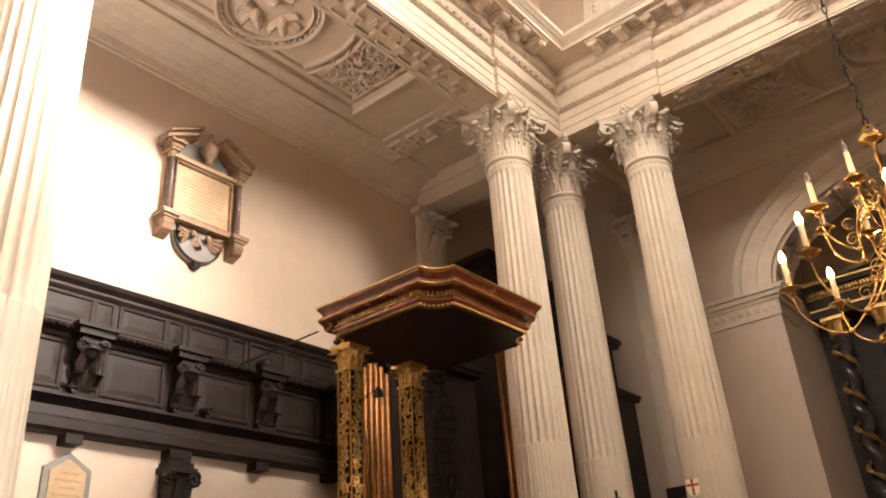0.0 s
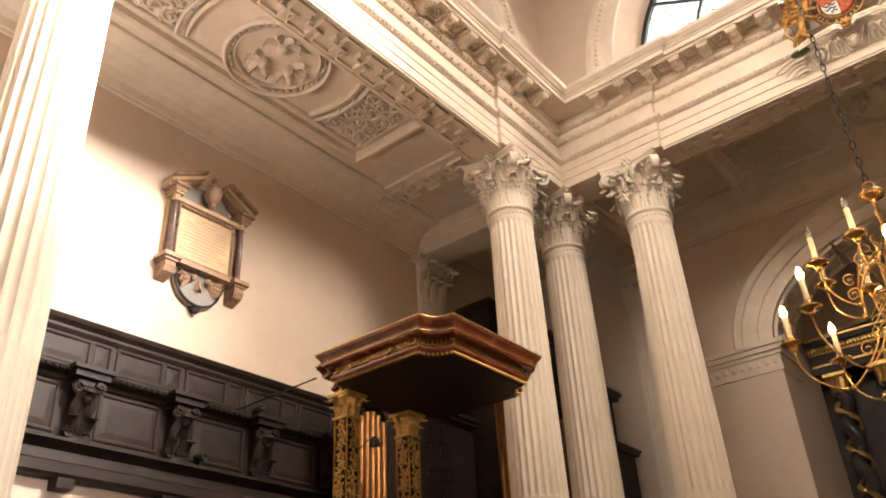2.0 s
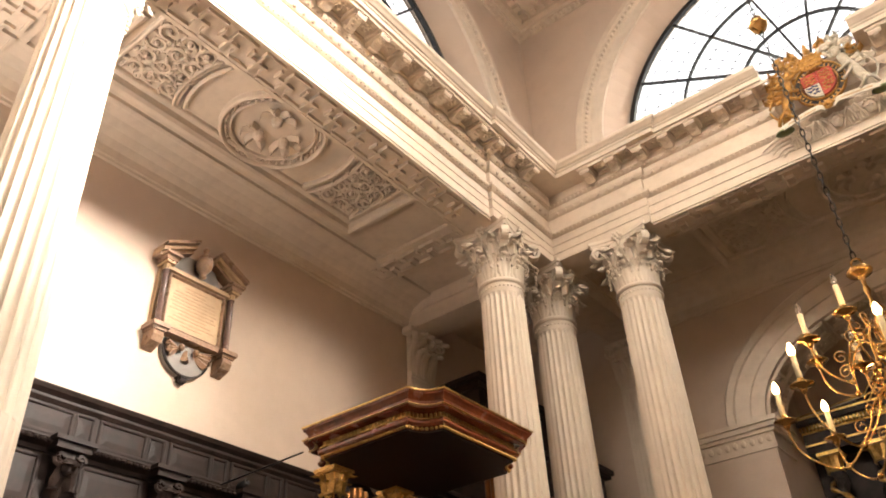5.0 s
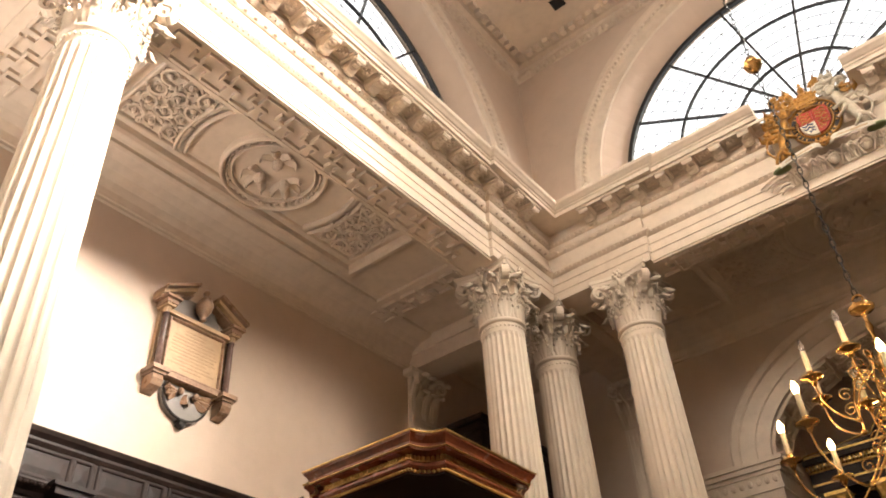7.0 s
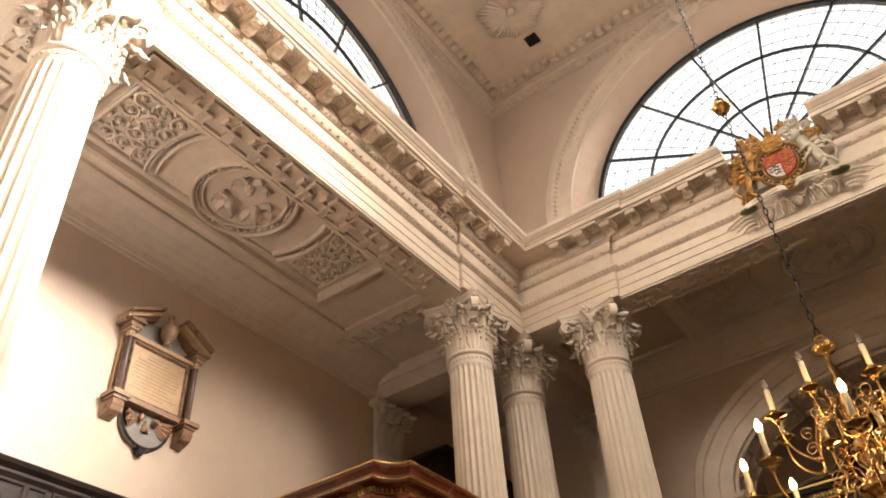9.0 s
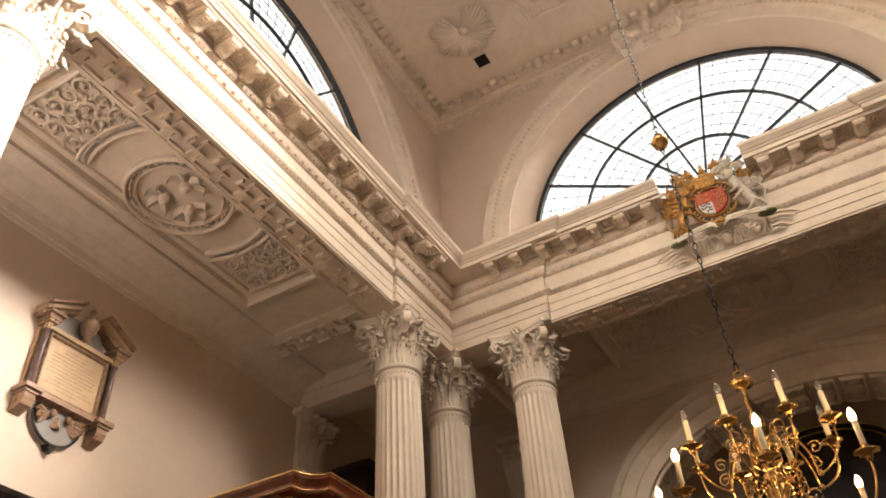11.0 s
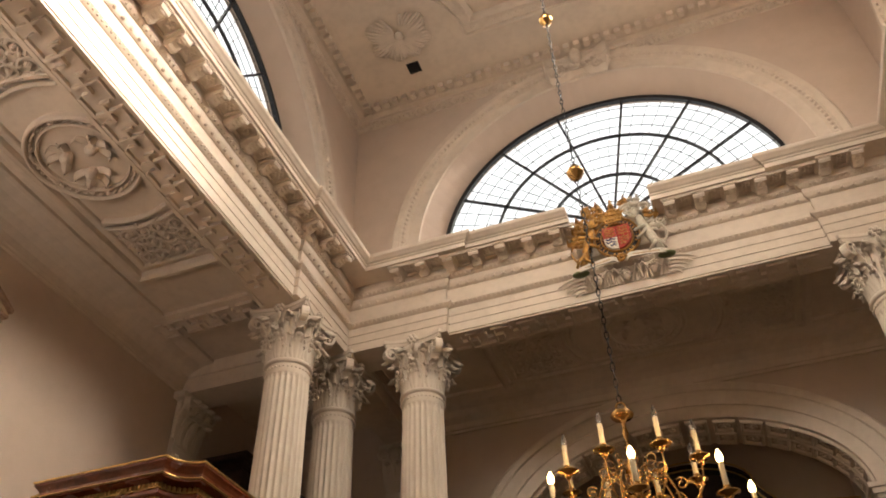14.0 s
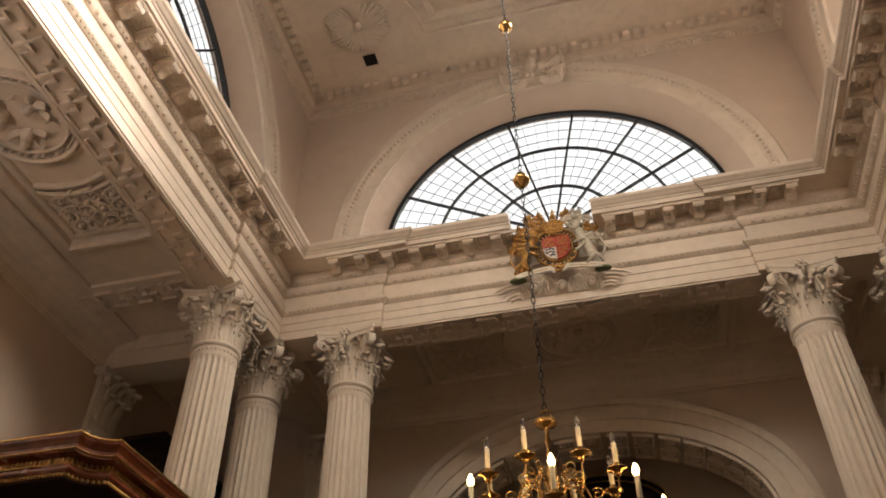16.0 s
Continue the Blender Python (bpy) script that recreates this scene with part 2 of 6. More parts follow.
def leaf_mesh(bm, m, h, w, curl=0.35, lobes=4, lean=0.25, nu=6, nv=9, thick=0.014):
    """An acanthus leaf rising along z from the origin of m, its face to +x, its tip curling out to +x."""
    front, back = [], []
    for j in range(nv + 1):
        t = j / nv
        if t < 0.75:
            x, z = lean * h * t * t, h * t / 0.85
        else:
            a = (t - 0.75) / 0.25 * 2.6
            x0, z0 = lean * h * 0.5625, h * 0.75 / 0.85
            x, z = x0 + curl * h * 0.45 * (1 - math.cos(a)), z0 + curl * h * 0.5 * math.sin(a)
        lobe = 0.82 + 0.18 * abs(math.sin(math.pi * lobes * t + 0.4))
        wid = w * (0.62 + 0.5 * math.sin(math.pi * min(1, t * 0.9))) * lobe * (1 if t < 0.8 else 1 - (t - 0.8) * 3.2)
        fr, bk = [], []
        for i in range(nu + 1):
            s = 2 * i / nu - 1
            cup = 0.10 * w * (1 - s * s) + (0.085 * w * math.cos(s * 9))
            p = Vector((x + cup - 0.25 * w * s * s * 0.4, s * wid / 2, z - 0.12 * h * s * s * (t > 0.05) * 0.5))
            fr.append(bm.verts.new(m @ p))
            bk.append(bm.verts.new(m @ (p - Vector((thick, 0, thick * 0.3)))))
        front.append(fr)
        back.append(bk)
    for j in range(nv):
        for i in range(nu):
            bm.faces.new((front[j][i], front[j][i + 1], front[j + 1][i + 1], front[j + 1][i]))
            bm.faces.new((back[j][i + 1], back[j][i], back[j + 1][i], back[j + 1][i + 1]))
        bm.faces.new((front[j][0], front[j + 1][0], back[j + 1][0], back[j][0]))
        bm.faces.new((front[j + 1][nu], front[j][nu], back[j][nu], back[j + 1][nu]))
    bm.faces.new([front[nv][i] for i in range(nu + 1)] + [back[nv][i] for i in range(nu, -1, -1)])
    return bm


def flat_leaf(bm, m, x, y, deg, h, w, curl=0.45, off=0.0):
    """A leaf lying in the plane z = off of m, pointing at deg in that plane, its tip curling out."""
    c, s = math.cos(radians(deg)), math.sin(radians(deg))
    leaf_mesh(bm, m @ Matrix.Translation((x, y, off)) @ Matrix(((0, s, c, 0), (0, -c, s, 0), (1, 0, 0, 0), (0, 0, 0, 1))), h, w, curl, nu=4, nv=6)


def spiral(cx, cz, r0, r1, turns, a0, n=18, sign=1):
    return [(cx + (r0 + (r1 - r0) * i / n) * math.cos(a0 + sign * math.tau * turns * i / n),
             cz + (r0 + (r1 - r0) * i / n) * math.sin(a0 + sign * math.tau * turns * i / n)) for i in range(n + 1)]


# ---- floor, outer walls, ceilings ----
tagged(part("floor", boxes((WL - 0.4, WN - 0.4, -0.2, WR + 0.4, WF + 3.0, 0.0)), STONE), "worn dark stone floor slabs", "floor", kind="structure")
tagged(part("wall_left", boxes((WL - 0.4, WN - 0.4, 0, WL, WF + 0.4, AISLE + 0.3)), CREAM), "cream painted plaster side wall", "wall", kind="structure")
tagged(part("wall_right", boxes((WR, WN - 0.4, 0, WR + 0.4, EASTY[0], AISLE + 0.3), (WR, EASTY[1], 0, WR + 0.4, WF + 0.4, AISLE + 0.3), (WR, EASTY[0], 0, WR + 0.4, EASTY[1], EASTZ[0]), (WR, EASTY[0], EASTZ[1], WR + 0.4, EASTY[1], AISLE + 0.3)), CREAM), "cream painted plaster side wall", "wall", kind="structure")
tagged(part("wall_near", boxes((WL, WN - 0.4, 0, WESTX[0], WN, AISLE + 0.3), (WESTX[1], WN - 0.4, 0, WR, WN, AISLE + 0.3), (WESTX[0], WN - 0.4, 0, WESTX[1], WN, WESTZ[0]), (WESTX[0], WN - 0.4, WESTZ[1], WESTX[1], WN, AISLE + 0.3)), CREAM), "cream painted plaster end wall", "wall", kind="structure")


def arch_points(cx, zc, rx, rz, n=40):
    return [(cx + rx * math.cos(math.pi * (1 - i / n)), zc + rz * math.sin(math.pi * (1 - i / n))) for i in range(n + 1)]


def arch_panel(bm, place, u0, u1, z0, z1, front, back, d0, d1):
    """A wall from u0 to u1, z0 to z1, with an arched opening: front and back outlines, at depths d0 and d1. place(u, z, d) gives a point."""
    rows = []
    for arch, d in ((front, d0), (back, d1)):
        inner = [(arch[0][0], z0)] + arch + [(arch[-1][0], z0)]
        outer = []
        cx, cz = (arch[0][0] + arch[-1][0]) / 2, arch[0][1]
        for u, z in arch:
            du, dz = u - cx, z - cz
            k = min([abs((u1 if du > 0 else u0) - cx) / abs(du)] if abs(du) > 1e-6 else [1e9])
            k2 = (z1 - cz) / dz if dz > 1e-6 else 1e9
            k = min(k, k2)
            outer.append((cx + du * k, cz + dz * k))
        outer = [(u0, z0)] + outer + [(u1, z0)]
        rows.append(([bm.verts.new(place(u, z, d)) for u, z in inner], [bm.verts.new(place(u, z, d)) for u, z in outer], outer))
    for (inn, out, op), flip in zip(rows, (False, True)):
        for i in range(len(inn) - 1):
            f = [inn[i], inn[i + 1], out[i + 1], out[i]]
            bm.faces.new(f[::-1] if flip else f)
            a, b = op[i], op[i + 1]
            if abs(a[0] - b[0]) > 1e-4 and abs(a[1] - b[1]) > 1e-4:     # fill the corner of the rectangle
                c = (a[0] if abs(a[0] - u0) < 1e-4 or abs(a[0] - u1) < 1e-4 else b[0], z1)
                cv = bm.verts.new(place(*c, d0 if not flip else d1))
                g = [out[i], out[i + 1], cv]
                bm.faces.new(g[::-1] if flip else g)
    (a, _, _), (b, _, _) = rows
    for i in range(len(a) - 1):
        bm.faces.new((a[i + 1], a[i], b[i], b[i + 1]))
    bmesh.ops.recalc_face_normals(bm, faces=bm.faces)
    return bm


# far wall with the chancel arch
ARCX, ARCZ, ARCR, ARCH = MIDX, 6.5, 2.72, 1.55
far_place = lambda u, z, d: (u, WF + d, z)
tagged(part("wall_far", arch_panel(bmesh.new(), far_place, WL - 0.4, WR + 0.4, 0, AISLE + 0.3, arch_points(ARCX, ARCZ, ARCR, ARCH), arch_points(ARCX, ARCZ, ARCR, ARCH), 0, 0.9), CREAM),
       "cream painted end wall with a wide arched recess", "wall", kind="structure")
RECESS = WF + 2.2
for nm, r in (("wall_recess_back", (ARCX - 3.6, RECESS, 0, ARCX + 3.6, RECESS + 0.2, 9.4)), ("wall_recess_side", (ARCX - 3.2, WF + 0.9, 0, ARCX - 2.72, RECESS, 9.4)),
              ("wall_recess_side", (ARCX + 2.72, WF + 0.9, 0, ARCX + 3.2, RECESS, 9.4)), ("ceiling_recess", (ARCX - 2.72, WF + 0.9, 8.9, ARCX + 2.72, RECESS, 9.2))):
    tagged(part(nm, boxes(r), CREAM), "cream painted plaster inside the altar recess", "wall", kind="structure")


def archivolt(name, place, cx, zc, bands, mat, rx, rz, n=56, parent=None, label=""):
    """A moulded arch band; bands: (outward from the opening, proud of the wall)."""
    bm = bmesh.new()
    rows = []
    for i in range(n + 1):
        a = math.pi * (1 - i / n)
        rows.append([bm.verts.new(place(cx + (rx + p) * math.cos(a), zc + (rz + p) * math.sin(a), -d)) for p, d in bands])
    for a, b in zip(rows, rows[1:]):
        for j in range(len(bands) - 1):
            bm.faces.new((a[j], b[j], b[j + 1], a[j + 1]))
    bm.faces.new(rows[0])
    bm.faces.new(rows[-1][::-1])
    bmesh.ops.recalc_face_normals(bm, faces=bm.faces)
    return part(name, bm, mat, parent, label)


arch_trim = thing("chancel_arch_trim", (ARCX, WF, ARCZ), "cream moulded archivolt round the altar recess", "arch", kind="structure")
archivolt("archivolt", far_place, ARCX, ARCZ, [(0, 0.0), (0, 0.06), (0.22, 0.06), (0.23, 0.085), (0.47, 0.085), (0.49, 0.12), (0.6, 0.13), (0.63, 0.10), (0.63, 0.0)], STUCCO, ARCR, ARCH, parent=arch_trim)

# nave ceiling
tagged(part("ceiling_nave", boxes((XL - 0.5, YN - 0.5, CEIL, XR + 0.5, YF + 0.5, CEIL + 0.2)), STUCCO), "cream plaster nave ceiling with moulded panels", "ceiling", kind="structure")
for nm, r in (("ceiling_aisle_left", (WL, YN - BW, XL - BW, YF + BW)), ("ceiling_aisle_right", (XR + BW, YN - BW, WR, YF + BW)),
              ("ceiling_aisle_far", (WL, YF + BW, WR, WF)), ("ceiling_aisle_near", (WL, WN, WR, YN - BW))):
    tagged(part(nm, boxes((r[0], r[1], AISLE, r[2], r[3], AISLE + 0.2)), STUCCO), "cream plaster aisle ceiling with panels", "ceiling", kind="structure")

# ---- clerestory walls with lunettes ----
LZ, LR = 10.3, 2.9            # springing and radius of the glazing
REVEAL = 0.42
sides = {"far": (lambda u, z, d: (u, YF + d, z), XL, XR, MIDX), "near": (lambda u, z, d: (u, YN - d, z), XL, XR, MIDX),
         "left": (lambda u, z, d: (XL - d, u, z), YN, YF, MIDY), "right": (lambda u, z, d: (XR + d, u, z), YN, YF, MIDY)}
for nm, (place, u0, u1, uc) in sides.items():
    bm = arch_panel(bmesh.new(), place, u0 - 0.5, u1 + 0.5, TOP - 0.02, CEIL, arch_points(uc, LZ, 3.2, 3.2), arch_points(uc, LZ, LR, LR), 0.0, 0.55)
    tagged(part("wall_clerestory_" + nm, bm, CREAM), "cream clerestory wall with a large lunette opening", "wall", kind="structure")
    trim = thing("lunette_trim", place(uc, LZ, 0), "cream moulded arch round a lunette window", "arch", kind="structure")
    archivolt("archivolt", place, uc, LZ, [(0.0, -0.02), (0.0, 0.05), (0.2, 0.05), (0.24, 0.09), (0.3, 0.09), (0.34, 0.13), (0.44, 0.13), (0.48, 0.08), (0.48, 0.0)], STUCCO, 3.2, 3.2, parent=trim)
    bm = bmesh.new()
    for i in range(1, 110):
        a = math.pi * i / 110
        c = Vector(place(uc + 3.47 * math.cos(a), LZ + 3.47 * math.sin(a), -0.1))
        blob(bm, c, (0.036, 0.036, 0.036), 6)
    part("beading", bm, STUCCO, trim)["kind"] = "stuff"


def lunette(name, place, uc):
    win = thing(name, place(uc, LZ, REVEAL), "large semicircular leaded window with dark iron bars", "window", kind="structure")
    bm = bmesh.new()

    def bar(r0, a0, r1, a1, w, d0, d1, n=1):
        for k in range(n):
            f0, f1 = k / n, (k + 1) / n
            q = []
            for f in (f0, f1):
                r, a = r0 + (r1 - r0) * f, a0 + (a1 - a0) * f
                q.append((uc + r * math.cos(a), LZ + r * math.sin(a)))
            (x0, z0), (x1, z1) = q
            l = math.hypot(x1 - x0, z1 - z0)
            nx, nz = -(z1 - z0) / l * w / 2, (x1 - x0) / l * w / 2
            v = [bm.verts.new(place(x, z, d)) for d in (d0, d1) for x, z in ((x0 - nx, z0 - nz), (x1 - nx, z1 - nz), (x1 + nx, z1 + nz), (x0 + nx, z0 + nz))]
            for f in ((0, 1, 2, 3), (7, 6, 5, 4), (0, 4, 5, 1), (1, 5, 6, 2), (2, 6, 7, 3), (3, 7, 4, 0)):
                bm.faces.new([v[i] for i in f])
    R = REVEAL
    bar(LR - 0.02, 0, LR - 0.02, math.pi, 0.075, R - 0.04, R + 0.04, 60)
    bar(-LR, 0, LR, 0, 0.10, R - 0.04, R + 0.04)
    part("window_frame", bm, IRON, win)
    cuts = [0.0] + [radians(90 + 24.4 * k) for k in (-2.5, -1.5, -0.5, 0.5, 1.5, 2.5)] + [math.pi]
    for a in cuts[1:-1]:
        bm = bmesh.new()
        bar(0.25, a, LR, a, 0.036, R - 0.025, R + 0.025)
        part("glazing_bar", bm, IRON, win)
    for r in (1.05, 1.97):
        bm = bmesh.new()
        bar(r, 0, r, math.pi, 0.036, R - 0.025, R + 0.025, 40)
        part("ring_bar", bm, IRON, win)
    bm = bmesh.new()
    for r0, r1, m in ((0.25, 1.05, 2), (1.05, 1.97, 4), (1.97, LR, 5)):
        for k in range(1, 4):
            r = r0 + (r1 - r0) * k / 4
            bar(r, 0, r, math.pi, 0.008, R - 0.006, R + 0.006, 40)
        for i in range(7):
            for k in range(1, m):
                a = cuts[i] + (cuts[i + 1] - cuts[i]) * k / m
                bar(r0, a, r1, a, 0.008, R - 0.006, R + 0.006)
    part("lead_cames", bm, LEAD, win)["kind"] = "stuff"
    for r0, r1 in ((0.02, 1.03), (1.07, 1.95), (1.99, LR - 0.05)):
        for i in range(7):
            bm = bmesh.new()
            at = lambda f: cuts[i] + (cuts[i + 1] - cuts[i]) * f
            pts = [(r0, at(f)) for f in (0.01, 0.5, 0.99)] + [(r1, at(f)) for f in (0.99, 0.75, 0.5, 0.25, 0.01)]
            lo = [bm.verts.new(place(uc + r * math.cos(a), LZ + r * math.sin(a), R + 0.008)) for r, a in pts]
            hi = [bm.verts.new(place(uc + r * math.cos(a), LZ + r * math.sin(a), R + 0.012)) for r, a in pts]
            bm.faces.new(lo), bm.faces.new(hi[::-1])
            for k in range(len(pts)):
                bm.faces.new((lo[k], hi[k], hi[(k + 1) % len(pts)], lo[(k + 1) % len(pts)]))
            part("pane", bm, GLASS, win).visible_shadow = False
    return win


for i, (nm, (place, u0, u1, uc)) in enumerate(sides.items()):
    lunette("window_%d" % (i + 1), place, uc)

# plain tall windows of the aisles, unseen and assumed for the two aisle lamps


def aisle_window(name, place, u0, u1, z0, z1, label):
    """A window across an opening from u0 to u1, z0 to z1; place(u, z, d) gives a point at depth d."""
    win = thing(name, place((u0 + u1) / 2, z0, 0.2), label, "window", kind="structure")

    def slab(ua, za, ub, zb, d0, d1):
        p, q = place(ua, za, d0), place(ub, zb, d1)
        return boxes((min(p[0], q[0]), min(p[1], q[1]), za, max(p[0], q[0]), max(p[1], q[1]), zb))
    for r in ((u0, z0, u0 + 0.06, z1), (u1 - 0.06, z0, u1, z1), (u0 + 0.06, z0, u1 - 0.06, z0 + 0.06), (u0 + 0.06, z1 - 0.06, u1 - 0.06, z1)):
        part("window_frame", slab(*r, 0.17, 0.25), IRON, win)
    w, h = (u1 - u0 - 0.12) / 2, (z1 - z0 - 0.12) / 4
    for i in range(2):
        for j in range(4):
            ua, za = u0 + 0.06 + w * i, z0 + 0.06 + h * j
            part("pane", slab(ua + 0.004, za + 0.004, ua + w - 0.004, za + h - 0.004, 0.205, 0.215), GLASS, win).visible_shadow = False


aisle_window("window_5", lambda u, z, d: (u, WN - d, z), *WESTX, *WESTZ, "tall clear window in the end wall of the aisle")
aisle_window("window_6", lambda u, z, d: (WR + d, u, z), *EASTY, *EASTZ, "tall clear window in the side wall of the aisle")

# white sky behind each window
for nm, (place, u0, u1, uc) in sides.items():
    bm = bmesh.new()
    bm.faces.new([bm.verts.new(place(uc + a, z, 2.2)) for a, z in ((-7, 9.3), (7, 9.3), (7, 17), (-7, 17))])
    ob = tagged(part("backdrop_" + nm, bm, HAZE), "white overcast sky outside a window", "sky", kind="structure")
    ob.visible_shadow = nm != "right"

# ---- entablature round the nave ----
E_, L_ = 0.06, 1.72
RING = [(XL + E_, YN + E_), (XL + L_, YN + E_), (XL + L_, YN), (XR - L_, YN), (XR - L_, YN + E_), (XR - E_, YN + E_), (XR - E_, YN + L_), (XR, YN + L_),
        (XR, YF - L_), (XR - E_, YF - L_), (XR - E_, YF - E_), (XR - L_, YF - E_), (XR - L_, YF), (XL + L_, YF), (XL + L_, YF - E_), (XL + E_, YF - E_),
        (XL + E_, YF - L_), (XL, YF - L_), (XL, YN + L_), (XL + E_, YN + L_)]
GAP = (MIDX - 0.62, MIDX + 0.62)           # break in the cornice for the carved arms
OPEN = [(GAP[0], YF)] + RING[13:] + RING[:13] + [(GAP[1], YF)]
entab = thing("entablature", (MIDX, MIDY, SOF), "cream moulded entablature round the nave", "entablature", kind="structure")
bm = sweep(bmesh.new(), RING, [(-BW, SOF), (0, SOF), (0, 8.74), (0.013, 8.745), (0.013, 8.88), (0.026, 8.885), (0.026, 9.02), (0.05, 9.03), (0.075, 9.05), (0.10, 9.07), (0.10, 9.115), (0.01, 9.12), (0.01, 9.41), (-BW, 9.41)], True)
part("architrave", bm, STUCCO, entab)
bm = sweep(bmesh.new(), OPEN, [(-0.3, 9.40), (0.01, 9.40), (0.03, 9.405), (0.055, 9.425), (0.075, 9.46), (0.08, 9.475), (0.08, 9.55), (0.10, 9.555), (0.13, 9.58), (0.15, 9.60), (0.15, 9.74), (0.5, 9.74), (0.5, 9.81), (0.52, 9.82),
                           (0.525, 9.84), (0.55, 9.85), (0.58, 9.88), (0.61, 9.90), (0.62, 9.93), (0.62, 9.95), (-0.3, 9.97)])
part("cornice", bm, STUCCO, entab)
bm = boxes((GAP[0], YF + 0.012, 9.41, GAP[1], YF + 0.3, 9.84))
part("cornice_back", bm, STUCCO, entab)
# backs of the beams towards the aisles
for nm, r in (("beam_back", (XL - BW, YN - BW, XL - BW + 0.2, YF + BW)), ("beam_back", (XR + BW - 0.2, YN - BW, XR + BW, YF + BW)), ("beam_back", (XL - BW, YF + BW - 0.2, XR + BW, YF + BW)), ("beam_back", (XL - BW, YN - BW, XR + BW, YN - BW + 0.2))):
    part(nm, boxes((r[0], r[1], SOF + 0.004, r[2], r[3], 9.5)), STUCCO, entab)

# cross beams from the corners to the outer walls
for x0, y0, x1, y1 in ((WL, YF, XL - BW, YF + BW), (XL - BW, YF + BW, XL, WF), (XR, YF + BW, XR + BW, WF), (XR + BW, YF, WR, YF + BW),
                       (WL, YN - BW, XL - BW, YN), (XR + BW, YN - BW, WR, YN), (XL - BW, WN, XL, YN - BW), (XR, WN, XR + BW, YN - BW)):
    tagged(part("cross_beam", boxes((x0, y0, SOF, x1, y1, AISLE), (x0 - 0.04 * (x1 - x0 < 1), y0 - 0.04 * (x1 - x0 > 1), 8.88, x1 + 0.04 * (x1 - x0 < 1), y1 + 0.04 * (x1 - x0 > 1), AISLE)), STUCCO),
           "cream moulded beam across an aisle", "beam", "aisle beams", "structure")

# ---- columns ----
NECK, BASE = 7.69, 1.25


def shaft_mesh(r0, r1, z0, z1, zreed):
    bm = bmesh.new()
    nf, k = 24, 6
    zs = [z0, z0 + 0.08, z0 + 0.10, (z0 + zreed) / 2, zreed - 0.03, zreed, zreed + 0.06, (zreed + z1) / 2, z1 - 0.28, z1 - 0.2, z1 - 0.14, z1 - 0.1, z1]
    rings = []
    for j, z in enumerate(zs):
        t = (z - z0) / (z1 - z0)
        r = r0 + (r1 - r0) * max(0, (t - 0.2) / 0.8) ** 1.25
        ring = []
        for i in range(nf * k):
            s = (i % k) / k
            g = 0.0
            if 2 <= j <= len(zs) - 4 and s > 0.01:
                u = (s - 0.08) / 0.92 * 2 - 1
                g = max(0.0, 1 - u * u) * 0.027
                if z <= zreed - 0.02:
                    g = 0.012 - max(0, 1 - u * u) * 0.006 if abs(u) < 0.85 else 0.014
            a = math.tau * i / (nf * k)
            ring.append(bm.verts.new(((r - g) * math.cos(a), (r - g) * math.sin(a), z)))
        rings.append(ring)
    n = nf * k
    for a, b in zip(rings, rings[1:]):
        for i in range(n):
            bm.faces.new((a[i], a[(i + 1) % n], b[(i + 1) % n], b[i]))
    return bm


def scroll_band(bm, m, pts, w, th):
    """A flat ribbon of width w (along y of m) on its edge path of (x, z)."""
    rows = []
    for i, (x, z) in enumerate(pts):
        a, b = pts[max(i - 1, 0)], pts[min(i + 1, len(pts) - 1)]
        dx, dz = b[0] - a[0], b[1] - a[1]
        l = math.hypot(dx, dz) or 1
        nx, nz = -dz / l * th / 2, dx / l * th / 2
        f = 1 - 0.45 * i / len(pts)
        rows.append([bm.verts.new(m @ Vector(p)) for p in ((x - nx, -w / 2 * f, z - nz), (x + nx, -w / 2 * f, z + nz), (x + nx, w / 2 * f, z + nz), (x - nx, w / 2 * f, z - nz))])
    for a, b in zip(rows, rows[1:]):
        for k in range(4):
            bm.faces.new((a[k], a[(k + 1) % 4], b[(k + 1) % 4], b[k]))
    bm.faces.new(rows[0][::-1]), bm.faces.new(rows[-1])


CAPH = SOF - NECK


def abacus_mesh(half, h, z):
    bm = bmesh.new()
    out = []
    for q in range(4):
        for i in range(9):
            t = i / 8 * 2 - 1
            y = t * half * 0.94
            x = half * (0.80 + 0.2 * t * t)
            c, s = (1, 0, -1, 0)[q], (0, 1, 0, -1)[q]
            out.append((x * c - y * s, x * s + y * c))
    prof = [(0.93, z), (0.96, z + h * 0.45), (1.0, z + h * 0.55), (1.0, z + h)]
    rings = [[bm.verts.new((x * f, y * f, zz)) for x, y in out] for f, zz in prof]
    for a, b in zip(rings, rings[1:]):
        for i in range(len(out)):
            bm.faces.new((a[i], a[(i + 1) % len(out)], b[(i + 1) % len(out)], b[i]))
    bm.faces.new(rings[0][::-1]), bm.faces.new(rings[-1])
    return bm


def leaf_detail(rr, h, w, curl):
    bm = bmesh.new()
    leaf_mesh(bm, Matrix.Translation((rr, 0, 0)), h, w, curl, lobes=5, lean=0.2, nu=8, nv=12)
    for s in (-1, 1):       # side curls and the rolled tip
        for f, r in ((0.45, 0.028), (0.72, 0.034), (0.95, 0.03)):
            tube(bm, [(rr + 0.03 + 0.12 * h * f + x, s * (w * 0.5 * (1.08 - 0.35 * f)) , h * f + z) for x, z in spiral(0.02, 0, r, 0.006, 1.2, 2.6, 9, -1)], 0.011, 5)
    blob(bm, (rr + 0.13 * h + 0.30 * curl * h, 0, h * 0.98), (0.032, 0.05, 0.034), 8)
    return bm


_cap = {}


